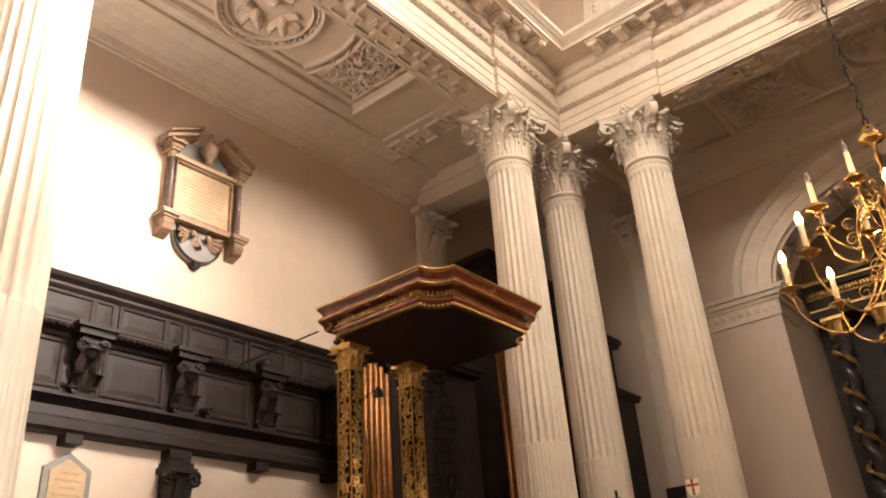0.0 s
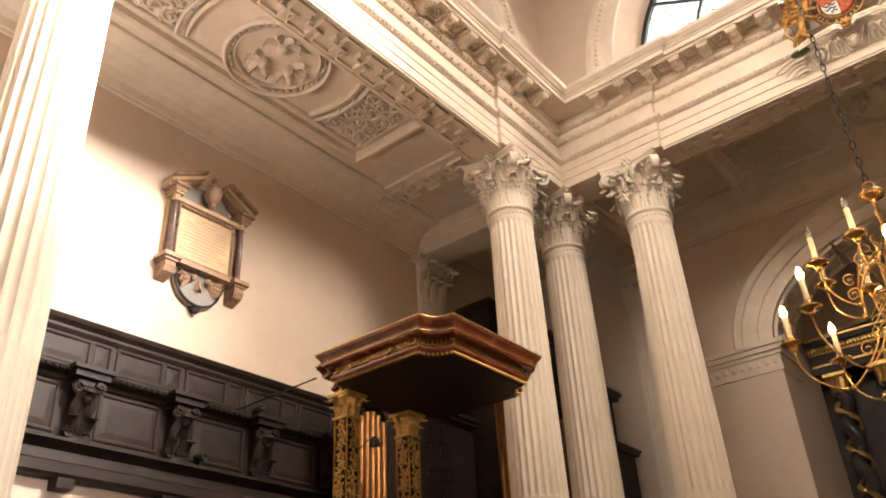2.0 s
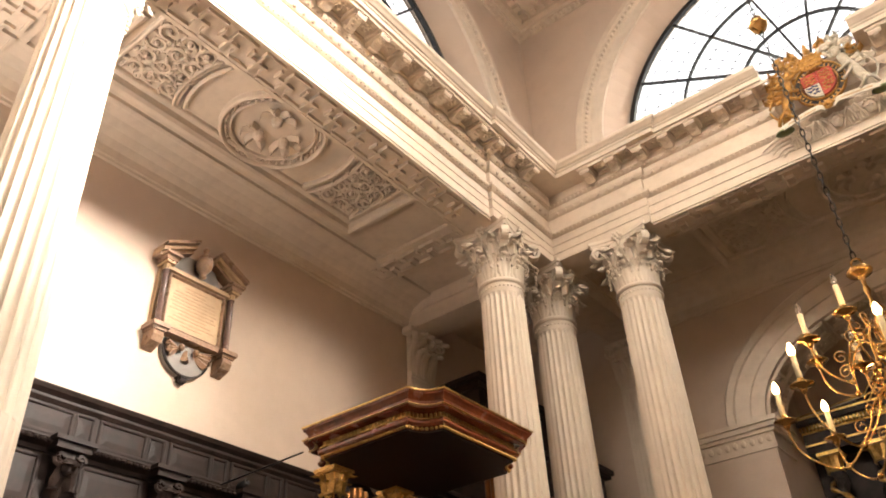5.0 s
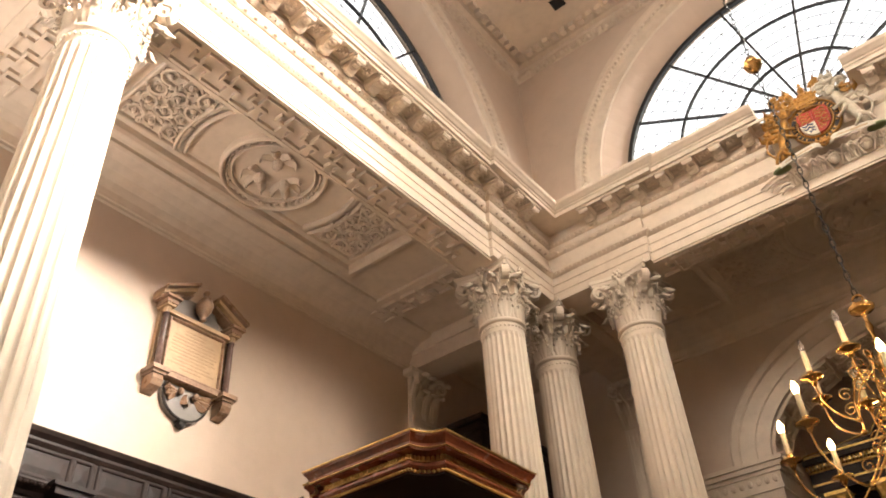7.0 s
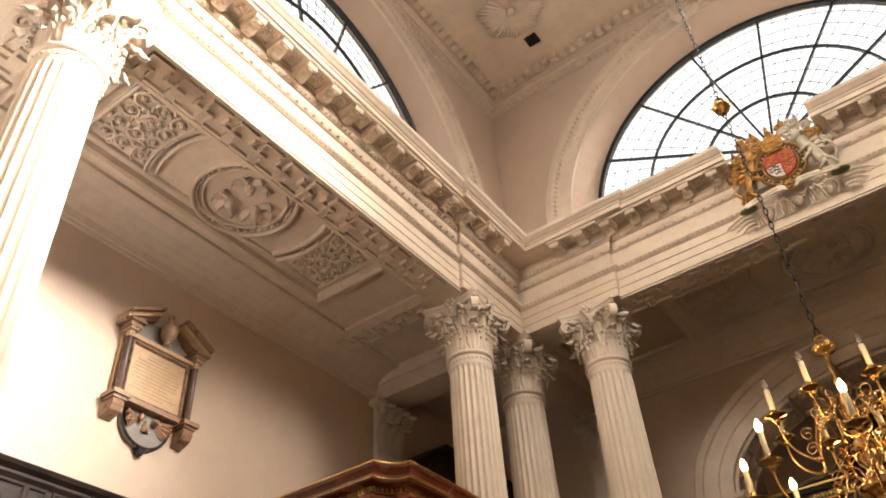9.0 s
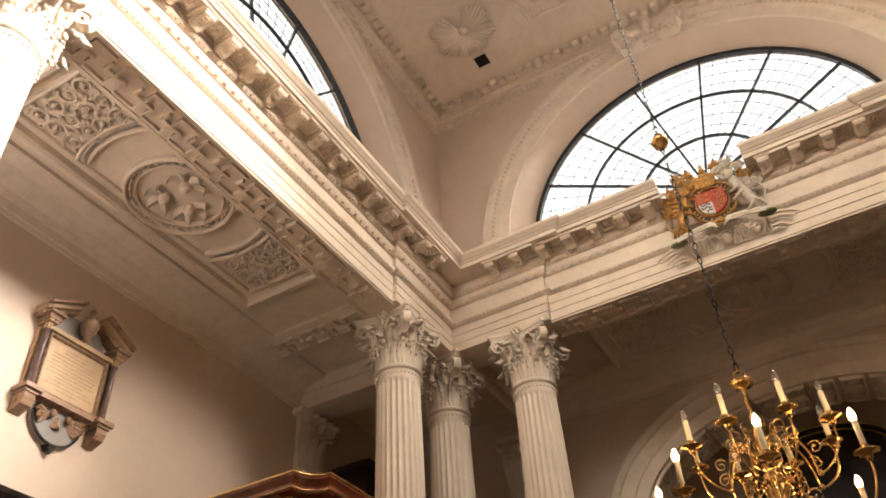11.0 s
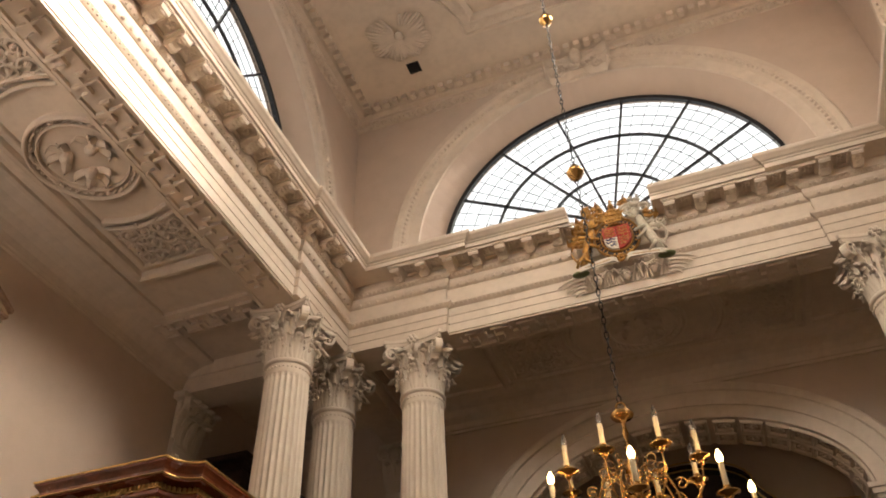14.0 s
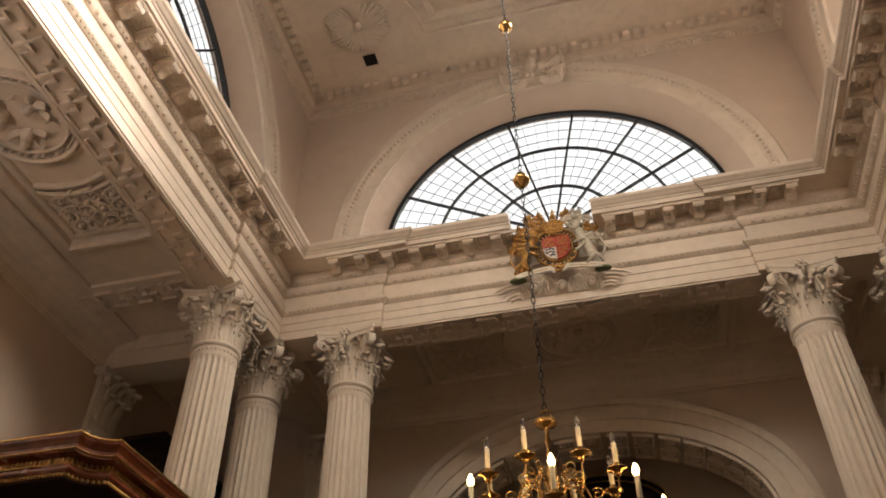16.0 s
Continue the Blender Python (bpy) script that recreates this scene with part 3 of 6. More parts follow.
def capital(parent, z):
    """A carved composite capital of leaves, corner scrolls and a hollow-sided abacus on the column parent."""
    cap = part("capital", lathe([(0.30, 0), (0.335, 0.01), (0.345, 0.035), (0.335, 0.06), (0.29, 0.07), (0.265, 0.3), (0.265, 0.52), (0.31, 0.68), (0.40, 0.79)], 32), WHITE, parent, smooth=True, m=pose(0, 0, z), world=False)
    part("abacus", abacus_mesh(0.475, 0.115, CAPH - 0.115), WHITE, cap, world=False)
    if not _cap:
        _cap["low"] = part("leaf", leaf_detail(0.30, 0.34, 0.22, 0.75), WHITE, cap, smooth=True, world=False)
        _cap["high"] = part("leaf", leaf_detail(0.285, 0.56, 0.235, 0.55), WHITE, cap, smooth=True, m=pose(0, 0, 0.07, 0, 0, 22.5), world=False)
        bm = bmesh.new()
        up = [(0.33 + 0.14 * t + 0.06 * t * t, 0.42 + 0.34 * t) for t in (0, 0.25, 0.5, 0.75)]
        scroll_band(bm, Matrix(), up + spiral(0.525, 0.68, 0.115, 0.02, 1.5, math.radians(120), 22, -1), 0.13, 0.04)
        leaf_mesh(bm, pose(0.36, 0, 0.40), 0.32, 0.14, 0.6, lean=0.5)
        _cap["volute"] = part("volute", bm, WHITE, cap, m=pose(0, 0, 0, 0, 0, 45), world=False)
        bm = bmesh.new()
        for s in (-1, 1):
            m = pose(0.345, 0, 0.42) @ pose(0, 0, 0, 0, 0, 90 * s)
            scroll_band(bm, m, [(0.16 - 0.03 * t, 0.27 * t) for t in (0, 0.4, 0.8)] + spiral(0.085, 0.26, 0.06, 0.012, 1.4, math.radians(30), 16, 1), 0.08, 0.03)
        _cap["helix"] = part("helix", bm, WHITE, cap, world=False)
        bm = bmesh.new()
        for i in range(6):
            a = math.tau * i / 6
            blob(bm, (0.43, 0.055 * math.cos(a), CAPH - 0.05 + 0.055 * math.sin(a)), (0.035, 0.035, 0.035), 6)
        blob(bm, (0.45, 0, CAPH - 0.05), (0.04, 0.03, 0.03), 8)
        blob(bm, (0.42, 0, CAPH - 0.16), (0.035, 0.03, 0.08), 6)
        _cap["fleuron"] = part("fleuron", bm, WHITE, cap, smooth=True, world=False)
        done = True
    else:
        done = False
    for i in range(8):
        if not (done and i == 0):
            share(_cap["low"], cap, pose(0, 0, 0.07, 0, 0, 45 * i), "leaf")
            share(_cap["high"], cap, pose(0, 0, 0.07, 0, 0, 45 * i + 22.5), "leaf")
        else:
            _cap["low"].matrix_basis = pose(0, 0, 0.07)
    for i in range(4):
        if not (done and i == 0):
            share(_cap["volute"], cap, pose(0, 0, 0, 0, 0, 90 * i + 45), "volute")
            share(_cap["helix"], cap, pose(0, 0, 0, 0, 0, 90 * i), "helix")
            share(_cap["fleuron"], cap, pose(0, 0, 0, 0, 0, 90 * i), "fleuron")
    return cap


def column():
    col = thing("column", (0, 0, 0), "cream painted fluted column with a carved leafy capital", "column", "columns round the nave")
    part("pedestal", boxes((-0.5, -0.5, 0, 0.5, 0.5, 0.12), (-0.44, -0.44, 0.12, 0.44, 0.44, 0.85), (-0.5, -0.5, 0.85, 0.5, 0.5, 0.97)), WHITE, col, world=False)
    part("base", lathe([(0.48, 0.97), (0.48, 1.03), (0.46, 1.08), (0.40, 1.1), (0.39, 1.15), (0.42, 1.17), (0.42, 1.21), (0.37, 1.25)], 40), WHITE, col, smooth=True, world=False)
    part("shaft", shaft_mesh(0.352, 0.305, BASE, NECK, 3.75), WHITE, col, world=False)
    bm = bmesh.new()
    for i in range(36):
        a = math.tau * i / 36
        blob(bm, (0.325 * math.cos(a), 0.325 * math.sin(a), NECK - 0.07), (0.016, 0.016, 0.016), 6)
    part("beading", bm, WHITE, col, world=False)["kind"] = "stuff"
    capital(col, NECK)
    return col


first = column()
spots = [(COLX[0], COLY[3]), (COLX[0], COLY[2]), (COLX[1], COLY[3]), (COLX[3], COLY[3]), (COLX[3], COLY[2]), (COLX[2], COLY[3]),
         (COLX[0], COLY[0]), (COLX[0], COLY[1]), (COLX[1], COLY[0]), (COLX[3], COLY[0]), (COLX[3], COLY[1]), (COLX[2], COLY[0])]
first.matrix_basis = pose(*spots[0], 0)
for s in spots[1:]:
    copy_thing(first, pose(*s, 0))


def pilaster(x, y, rz):
    pil = tagged(new("pilaster"), "cream painted fluted pilaster on the wall", "pilaster", "wall pilasters")
    pil.matrix_basis = pose(x, y, 0, 0, 0, rz)
    bm = bmesh.new()
    box(bm, 0, -0.31, 0, 0.09, 0.31, NECK)
    shaft = part("shaft", bm, WHITE, pil, world=False)
    fil = part("fillet", boxes((0.09, -0.026, 1.2, 0.108, 0.026, NECK - 0.12)), WHITE, shaft, world=False)
    fil.matrix_basis = pose(0, -0.31 + 0.62 * 0.5 / 8, 0)
    for i in range(1, 8):
        share(fil, shaft, pose(0, -0.31 + 0.62 * (i + 0.5) / 8, 0))
    bm = bmesh.new()
    box(bm, 0, -0.31, NECK, 0.10, 0.31, NECK + 0.8)
    box(bm, 0, -0.43, SOF - 0.115, 0.21, 0.43, SOF - 0.005)
    cap = part("capital", bm, WHITE, pil, world=False)
    for i, yy in enumerate((-0.2, 0, 0.2)):
        bm = bmesh.new()
        leaf_mesh(bm, pose(0.10, yy, NECK + 0.05), 0.34, 0.20, 0.85, nu=8, nv=12)
        part("leaf", bm, WHITE, cap, smooth=True, world=False)
    for yy in (-0.1, 0.1, -0.29, 0.29):
        bm = bmesh.new()
        leaf_mesh(bm, pose(0.09, yy, NECK + 0.1), 0.55, 0.18, 0.65, nu=8, nv=12)
        part("leaf", bm, WHITE, cap, smooth=True, world=False)
    for s in (-1, 1):
        bm = bmesh.new()
        scroll_band(bm, pose(0.06, 0.1 * s, NECK + 0.0, 0, 0, 55 * s), [(0.05 + 0.2 * t, 0.42 + 0.34 * t) for t in (0, 0.25, 0.5, 0.75)] + spiral(0.28, 0.68, 0.11, 0.02, 1.4, math.radians(120), 20, -1), 0.11, 0.03)
        part("volute", bm, WHITE, cap, world=False)
    return pil


for p in ((WL, COLY[3], 0), (WL, COLY[0], 0), (COLX[0], WF, -90), (COLX[3], WF, -90), (WR, COLY[3], 180)):
    pilaster(*p)

# ---- modillions under the cornice, and fret on the soffits ----
bm = bmesh.new()
scr = [(0.0, 0.0), (0.0, -0.11), (0.03, -0.145), (0.075, -0.15), (0.11, -0.125), (0.15, -0.095), (0.20, -0.085), (0.235, -0.10), (0.27, -0.095), (0.29, -0.065), (0.285, -0.03), (0.28, 0.0)]
lo, hi = [[bm.verts.new((x, s * (0.088 + 0.16 * z), z)) for x, z in scr] for s in (-1, 1)]
bm.faces.new(lo[::-1]), bm.faces.new(hi)
for i in range(len(scr)):
    j = (i + 1) % len(scr)
    bm.faces.new((lo[i], lo[j], hi[j], hi[i]))
box(bm, 0, -0.108, -0.03, 0.315, 0.108, 0.0)
box(bm, 0, -0.098, -0.042, 0.30, 0.098, -0.03)
for s in (-1, 1):
    tube(bm, [(0.255 + x, s * 0.076, -0.066 + z) for x, z in spiral(0, 0, 0.032, 0.006, 1.3, 1.6, 12, 1)], 0.009, 5)
    tube(bm, [(0.055 + x, s * 0.07, -0.10 + z) for x, z in spiral(0, 0, 0.042, 0.006, 1.3, 1.6, 12, -1)], 0.010, 5)
for i in range(4):
    blob(bm, (0.06 + 0.055 * i, 0, (-0.148, -0.115, -0.09, -0.10)[i]), (0.035, 0.045, 0.014), 6)
bmesh.ops.recalc_face_normals(bm, faces=bm.faces)
mod0 = part("modillion", bm, STUCCO, entab, world=False)
bm = bmesh.new()
for i in range(6):
    a = math.tau * i / 6
    blob(bm, (0.055 * math.cos(a), 0.055 * math.sin(a), -0.012), (0.034, 0.034, 0.016), 6)
blob(bm, (0, 0, -0.02), (0.028, 0.028, 0.02), 6)
for s in (-1, 1):
    box(bm, -0.15, 0.10 * s - 0.008, -0.05, 0.15, 0.10 * s + 0.008, 0.0)
    box(bm, 0.14 * s - 0.014, -0.092, -0.05, 0.14 * s + 0.014, 0.092, 0.0)
ros0 = part("coffer_rosette", bm, STUCCO, entab, world=False)
inv = parent_world(entab).inverted()
first_mod = True
STEP = 0.43
for nm, (place, u0, u1, uc) in sides.items():
    rz = {"far": -90, "near": 90, "left": 0, "right": 180}[nm]
    n = int((u1 - u0 - 1.2) / 2 / STEP)
    for i in range(-n, n + 1):
        u = uc + (i) * STEP
        if nm == "far" and GAP[0] - 0.1 < u < GAP[1] + 0.1:
            continue
        e = 0.06 if abs(u - uc) > (u1 - u0) / 2 - L_ else 0
        m = inv @ Matrix.Translation(place(u, 9.74, -0.15 - e)) @ pose(0, 0, 0, 0, 0, rz)
        if first_mod:
            mod0.matrix_basis, first_mod = m, False
        else:
            share(mod0, entab, m)
        if i < n:
            m2 = inv @ Matrix.Translation(place(u + STEP / 2, 9.74, -0.31 - e)) @ pose(0, 0, 0, 0, 0, rz)
            if ros0.matrix_basis == Matrix():
                ros0.matrix_basis = m2
            else:
                share(ros0, entab, m2)
# egg and bead rows
bm = bmesh.new()
for nm, (place, u0, u1, uc) in sides.items():
    if nm == "near":
        continue
    k = 0
    u = u0 + 0.2
    while u < u1 - 0.2:
        e = 0.06 if abs(u - uc) > (u1 - u0) / 2 - L_ else 0
        if not (nm == "far" and GAP[0] - 0.02 < u < GAP[1] + 0.02):
            blob(bm, place(u, 9.577, -0.125 - e), (0.024, 0.024, 0.02), 5)
            if k % 2:
                blob(bm, place(u, 9.435, -0.06 - e), (0.034, 0.034, 0.024), 5)
        blob(bm, place(u, 9.055, -0.078 - e), (0.022, 0.022, 0.018), 5)
        k += 1
        u += 0.075
part("dentil_course", bm, STUCCO, entab)["kind"] = "stuff"

# Greek fret: one unit of raised bars
FU, FW, FB = 0.40, 0.34, 0.034
bm = bmesh.new()


def fbar(x0, y0, x1, y1, dz):
    b = FB / 2
    box(bm, min(x0, x1) - b, min(y0, y1) - b, -dz, max(x0, x1) + b, max(y0, y1) + b, 0.0)


for x0, y0, x1, y1, dz in ((0.5, 0.0, 0.5, 1.0, 0.055), (-0.13, 1.0, 0.42, 1.0, 0.052), (0.58, 0.0, 1.13, 0.0, 0.052), (0.2, 0.5, 0.8, 0.5, 0.058), (0.8, 0.59, 0.8, 0.78, 0.055), (0.2, 0.22, 0.2, 0.41, 0.055)):
    fbar((x0 - 0.5) * FU, (y0 - 0.5) * FW, (x1 - 0.5) * FU, (y1 - 0.5) * FW, dz)
fret0 = part("fret", bm, STUCCO, entab, world=False)
fret0.matrix_basis = inv @ pose(XL - BW / 2, YN + 1.9, SOF, 0, 0, 90)
for axis, c, a, b in (("y", XL - BW / 2, 2.35, 7.9), ("x", YF + BW / 2, -3.15, 2.25), ("y", XR + BW / 2, 2.35, 7.9)):
    n = int((b - a) / FU)
    for i in range(n):
        u = a + FU * (i + 0.5)
        share(fret0, entab, inv @ (pose(c, u, SOF, 0, 0, 90) if axis == "y" else pose(u, c, SOF)))
bm = bmesh.new()
for s in (-1, 1):
    box(bm, XL - BW / 2 + s * 0.24 - 0.025, 2.3, SOF - 0.03, XL - BW / 2 + s * 0.24 + 0.025, 7.9, SOF)
    box(bm, -3.2, YF + BW / 2 + s * 0.24 - 0.025, SOF - 0.03, 2.3, YF + BW / 2 + s * 0.24 + 0.025, SOF)
part("soffit_border", bm, STUCCO, entab)


# ---- plaster ornament ----


def mould(bm, pts, w, h, closed=True, m=None):
    """A raised strip of width w and height h along points of a plane, with mitred joints."""
    m = m or Matrix()
    n = len(pts)
    rows = []
    for i, p in enumerate(pts):
        p = Vector(p)
        a = Vector(pts[(i - 1) % n]) if closed or i else None
        b = Vector(pts[(i + 1) % n]) if closed or i < n - 1 else None
        d1 = (p - a).normalized() if a is not None else (b - p).normalized()
        d2 = (b - p).normalized() if b is not None else d1
        n1, n2 = Vector((-d1.y, d1.x)), Vector((-d2.y, d2.x))
        k = (n1 + n2).normalized()
        k = k / max(0.35, k.dot(n1))
        rows.append([bm.verts.new(m @ Vector((p.x + k.x * s * w / 2, p.y + k.y * s * w / 2, z))) for s, z in ((-1, 0), (-0.8, h * 0.7), (-0.3, h), (0.3, h), (0.8, h * 0.7), (1, 0))])
    made = []
    for i in range(n if closed else n - 1):
        a, b = rows[i], rows[(i + 1) % n]
        for j in range(5):
            made.append(bm.faces.new((a[j], b[j], b[j + 1], a[j + 1])))
        made.append(bm.faces.new((a[5], b[5], b[0], a[0])))
    if not closed:
        made += [bm.faces.new(rows[0]), bm.faces.new(rows[-1][::-1])]
    bmesh.ops.recalc_face_normals(bm, faces=made)
    return bm


def ring_pts(cx, cy, r, n=48, a0=0.0, a1=math.tau):
    full = abs(a1 - a0 - math.tau) < 1e-6
    return [(cx + r * math.cos(a0 + (a1 - a0) * i / n), cy + r * math.sin(a0 + (a1 - a0) * i / n)) for i in range(n if full else n + 1)]


def foliage(bm, m, w, h, seed, keep=lambda x, y: True, cell=0.26):
    """Raised leaf scrolls filling a panel of w by h in the plane of m."""
    rnd = random.Random(seed)
    nx, ny = max(1, round(w / cell)), max(1, round(h / cell))
    for i in range(nx):
        for j in range(ny):
            cx, cy = -w / 2 + w * (i + 0.5) / nx + rnd.uniform(-0.02, 0.02), -h / 2 + h * (j + 0.5) / ny + rnd.uniform(-0.02, 0.02)
            if not keep(cx, cy):
                continue
            a0, sg = rnd.uniform(0, 6.28), rnd.choice((-1, 1))
            sp = spiral(cx, cy, cell * 0.5, 0.02, 1.5, a0, 16, sg)
            k_ = cell / 0.26
            tube(bm, [m @ Vector((x, y, 0.03 * k_)) for x, y in sp], 0.022 * k_, 5, taper=[1.2 - 0.6 * k / 16 for k in range(17)])
            blob(bm, m @ Vector((cx, cy, 0.045 * k_)), (0.04 * k_, 0.04 * k_, 0.04 * k_), 6)
            for k in range(5):
                x, y = sp[k * 2]
                a = a0 + sg * 1.5 * 6.283 * k * 2 / 16
                c = m @ Vector((x + 0.04 * k_ * math.cos(a), y + 0.04 * k_ * math.sin(a), 0.022 * k_))
                blob(bm, c, (0.055 * k_, 0.026 * k_, 0.034 * k_), 6, m.to_3x3().to_4x4() @ Matrix.Rotation(a + rnd.uniform(0.4, 1.2) * sg, 4, "Z"))


def plaster(name, x, y, z, label, category, flip=True):
    """A thing of plaster under a ceiling; its parts build downwards."""
    ob = thing(name, (x, y, z), label, category, kind="structure")
    if flip:
        ob.matrix_basis = pose(x, y, z, 180)
    return ob


DOWN = pose(0, 0, 0, 180)


def aisle_panel(x0, y0, x1, y1, name, seed):
    """The moulded ceiling of one aisle bay: framed panel, great ring, medallion and leafy corner panels."""
    cx, cy = (x0 + x1) / 2, (y0 + y1) / 2
    along = y1 - y0 > x1 - x0
    base = plaster(name, cx, cy, AISLE, "cream plaster ceiling panel with medallion and leaf scrolls", "ceiling panel")
    if not along:
        base.matrix_basis = pose(cx, cy, AISLE, 180, 0, 90)
    base.matrix_basis = base.matrix_basis @ Matrix.Diagonal((1, 1, 1.25 if along else 0.8, 1))
    w, l = (x1 - x0, y1 - y0) if along else (y1 - y0, x1 - x0)
    W, L = w / 2, l / 2
    for nm, d, ww, hh in (("outer_frame", 0.0, 0.16, 0.10), ("inner_frame", 0.2, 0.06, 0.05)):
        bm = mould(bmesh.new(), [(-W + d, -L + d), (W - d, -L + d), (W - d, L - d), (-W + d, L - d)], ww, hh)
        part(nm, bm, STUCCO, base, world=False)
    ra = math.acos(min(1, (W - 0.24) / 1.22))
    for nm, r, ww, hh in (("great_ring", 1.29, 0.05, 0.06), ("great_ring", 1.15, 0.05, 0.06)):
        for s in (math.pi / 2, -math.pi / 2):
            part(nm, mould(bmesh.new(), ring_pts(0, 0, r, 24, s - (math.pi / 2 - ra), s + (math.pi / 2 - ra)), ww, hh, False), STUCCO, base, world=False)
    for s in (math.pi / 2, -math.pi / 2):
        n = 15
        for i in range(n):
            a = s - (math.pi / 2 - ra) + (math.pi - 2 * ra) * (i + 0.5) / n
            part("ring_segment", mould(bmesh.new(), ring_pts(0, 0, 1.22, 4, a - 0.055, a + 0.055), 0.09, 0.035, False), STUCCO, base, world=False)
    med = part("medallion", mould(bmesh.new(), ring_pts(0, 0, 0.68, 56), 0.07, 0.08), STUCCO, base, world=False)
    part("medallion_rim", mould(bmesh.new(), ring_pts(0, 0, 0.55, 56), 0.035, 0.05), STUCCO, med, world=False)
    bm = bmesh.new()
    for i in range(40):
        a = math.tau * i / 40
        blob(bm, (0.615 * math.cos(a), 0.615 * math.sin(a), 0.03), (0.04, 0.022, 0.035), 6, Matrix.Rotation(a + math.pi / 2, 4, "Z"))
    part("wreath", bm, STUCCO, med, world=False)
    bm = bmesh.new()
    for k, (a, r) in enumerate(((0.5, 0.22), (2.6, 0.2), (4.5, 0.23))):
        x, y = r * math.cos(a), r * math.sin(a)
        blob(bm, (x, y, 0.05), (0.085, 0.075, 0.085), 10)
        for s in (-1, 1, 0.3, -0.4):
            flat_leaf(bm, Matrix(), x, y, math.degrees(a) + s * 80, 0.25, 0.12, 0.3, 0.015)
    part("relief", bm, STUCCO, med, world=False)
    for s in (-1, 1):
        bm = bmesh.new()
        foliage(bm, pose(0, s * (L - 0.24 - 0.5), 0), w - 0.56, 1.0, seed + s, keep=lambda x, y, s=s: math.hypot(x, y + s * (L - 0.74)) > 1.32)
        part("leaf_scrolls", bm, STUCCO, base, world=False)["kind"] = "stuff"
    return base


aisle_panel(-7.12, 2.72, -5.55, 7.2, "ceiling_panel_left", 3)
aisle_panel(-3.0, 10.35, 2.1, 12.2, "ceiling_panel_far", 7)

# cove along the side wall, and fretted bands at the columns
prof = [(0.0, 8.62), (0.03, 8.63), (0.03, 8.68), (0.05, 8.69)] + [(0.05 + 0.5 * (1 - math.cos(a)), 8.69 + 0.36 * math.sin(a)) for a in (0.3, 0.6, 0.9, 1.2, 1.5)] + [(0.55, 9.05), (0.6, 9.06), (0.6, 9.12), (0, 9.12)]
tagged(part("cove_left", sweep(bmesh.new(), [(WL, 9.56), (WL, 0.65)], prof), STUCCO), "cream plaster cove along the side wall", "cove", kind="structure")
tagged(part("cove_far", sweep(bmesh.new(), [(XR, WF), (XL, WF)], prof), STUCCO), "cream plaster cove along the end wall", "cove", kind="structure")
for k, (y0, y1) in enumerate(((8.1, 8.72), (1.5, 2.12))):
    band = thing("ceiling_band", ((WL + XL) / 2, (y0 + y1) / 2, AISLE), "cream plaster ceiling band with Greek fret", "ceiling band", "ceiling bands", "structure")
    part("band", boxes((WL + 0.6, y0, 9.06, XL - BW, y1, AISLE)), STUCCO, band)
    for i in range(6):
        share(fret0, band, parent_world(band).inverted() @ pose(XL - BW - 0.25 - FU * i, (y0 + y1) / 2, 9.06), "fret")

# nave ceiling: cornice, dentils, frame with hollow corners, leaf fans
nave = thing("nave_cornice", (MIDX, MIDY, CEIL), "cream plaster cornice under the nave ceiling", "cornice", kind="structure")
rect = [(XL, YN), (XR, YN), (XR, YF), (XL, YF)]
part("cornice", sweep(bmesh.new(), rect, [(0, CEIL - 0.32), (0.03, CEIL - 0.31), (0.05, CEIL - 0.2), (0.10, CEIL - 0.18), (0.10, CEIL - 0.1), (0.2, CEIL - 0.09), (0.24, CEIL - 0.03), (0.28, CEIL)], True), STUCCO, nave)
bm = bmesh.new()
bm2 = bmesh.new()
for nm, (place, u0, u1, uc) in sides.items():
    u = u0 + 0.3
    while u < u1 - 0.2:
        a, b = Vector(place(u, 0, -0.27)), Vector(place(u + 0.11, 0, -0.39))
        box(bm, min(a.x, b.x), min(a.y, b.y), CEIL - 0.12, max(a.x, b.x), max(a.y, b.y), CEIL)
        blob(bm2, place(u, CEIL - 0.25, -0.05), (0.06, 0.06, 0.075), 6)
        blob(bm2, place(u + 0.1, CEIL - 0.235, -0.05), (0.03, 0.03, 0.05), 6)
        u += 0.19
part("dentil_course", bm, STUCCO, nave)["kind"] = "stuff"
part("leaf_frieze", bm2, STUCCO, nave)["kind"] = "stuff"
frame_ = plaster("nave_ceiling_frame", MIDX, MIDY, CEIL, "cream plaster ceiling frame with hollow corners", "ceiling panel")
hx, hy = (XR - XL) / 2 - 1.45, (YF - YN) / 2 - 1.45
outl = []
for q, (sx, sy) in enumerate(((1, 1), (-1, 1), (-1, -1), (1, -1))):
    c = (sx * hx, sy * hy)
    pts = [(c[0] - sx * 1.35 * math.cos(a), c[1] - sy * 1.35 * math.sin(a)) for a in [math.pi / 2 * k / 10 for k in range(11)]]
    pts = [(c[0] - sx * 1.7, c[1])] + pts + [(c[0], c[1] - sy * 1.7)]
    if q % 2 == 1:
        pts = pts[::-1]
    outl += pts[::-1]
part("frame", mould(bmesh.new(), outl, 0.34, 0.16), STUCCO, frame_, world=False)
part("frame_edge", mould(bmesh.new(), [(x * 1.047, y * 1.047) for x, y in outl], 0.06, 0.19), STUCCO, frame_, world=False)
part("frame_edge", mould(bmesh.new(), [(x * 0.955, y * 0.955) for x, y in outl], 0.06, 0.20), STUCCO, frame_, world=False)
bm = bmesh.new()
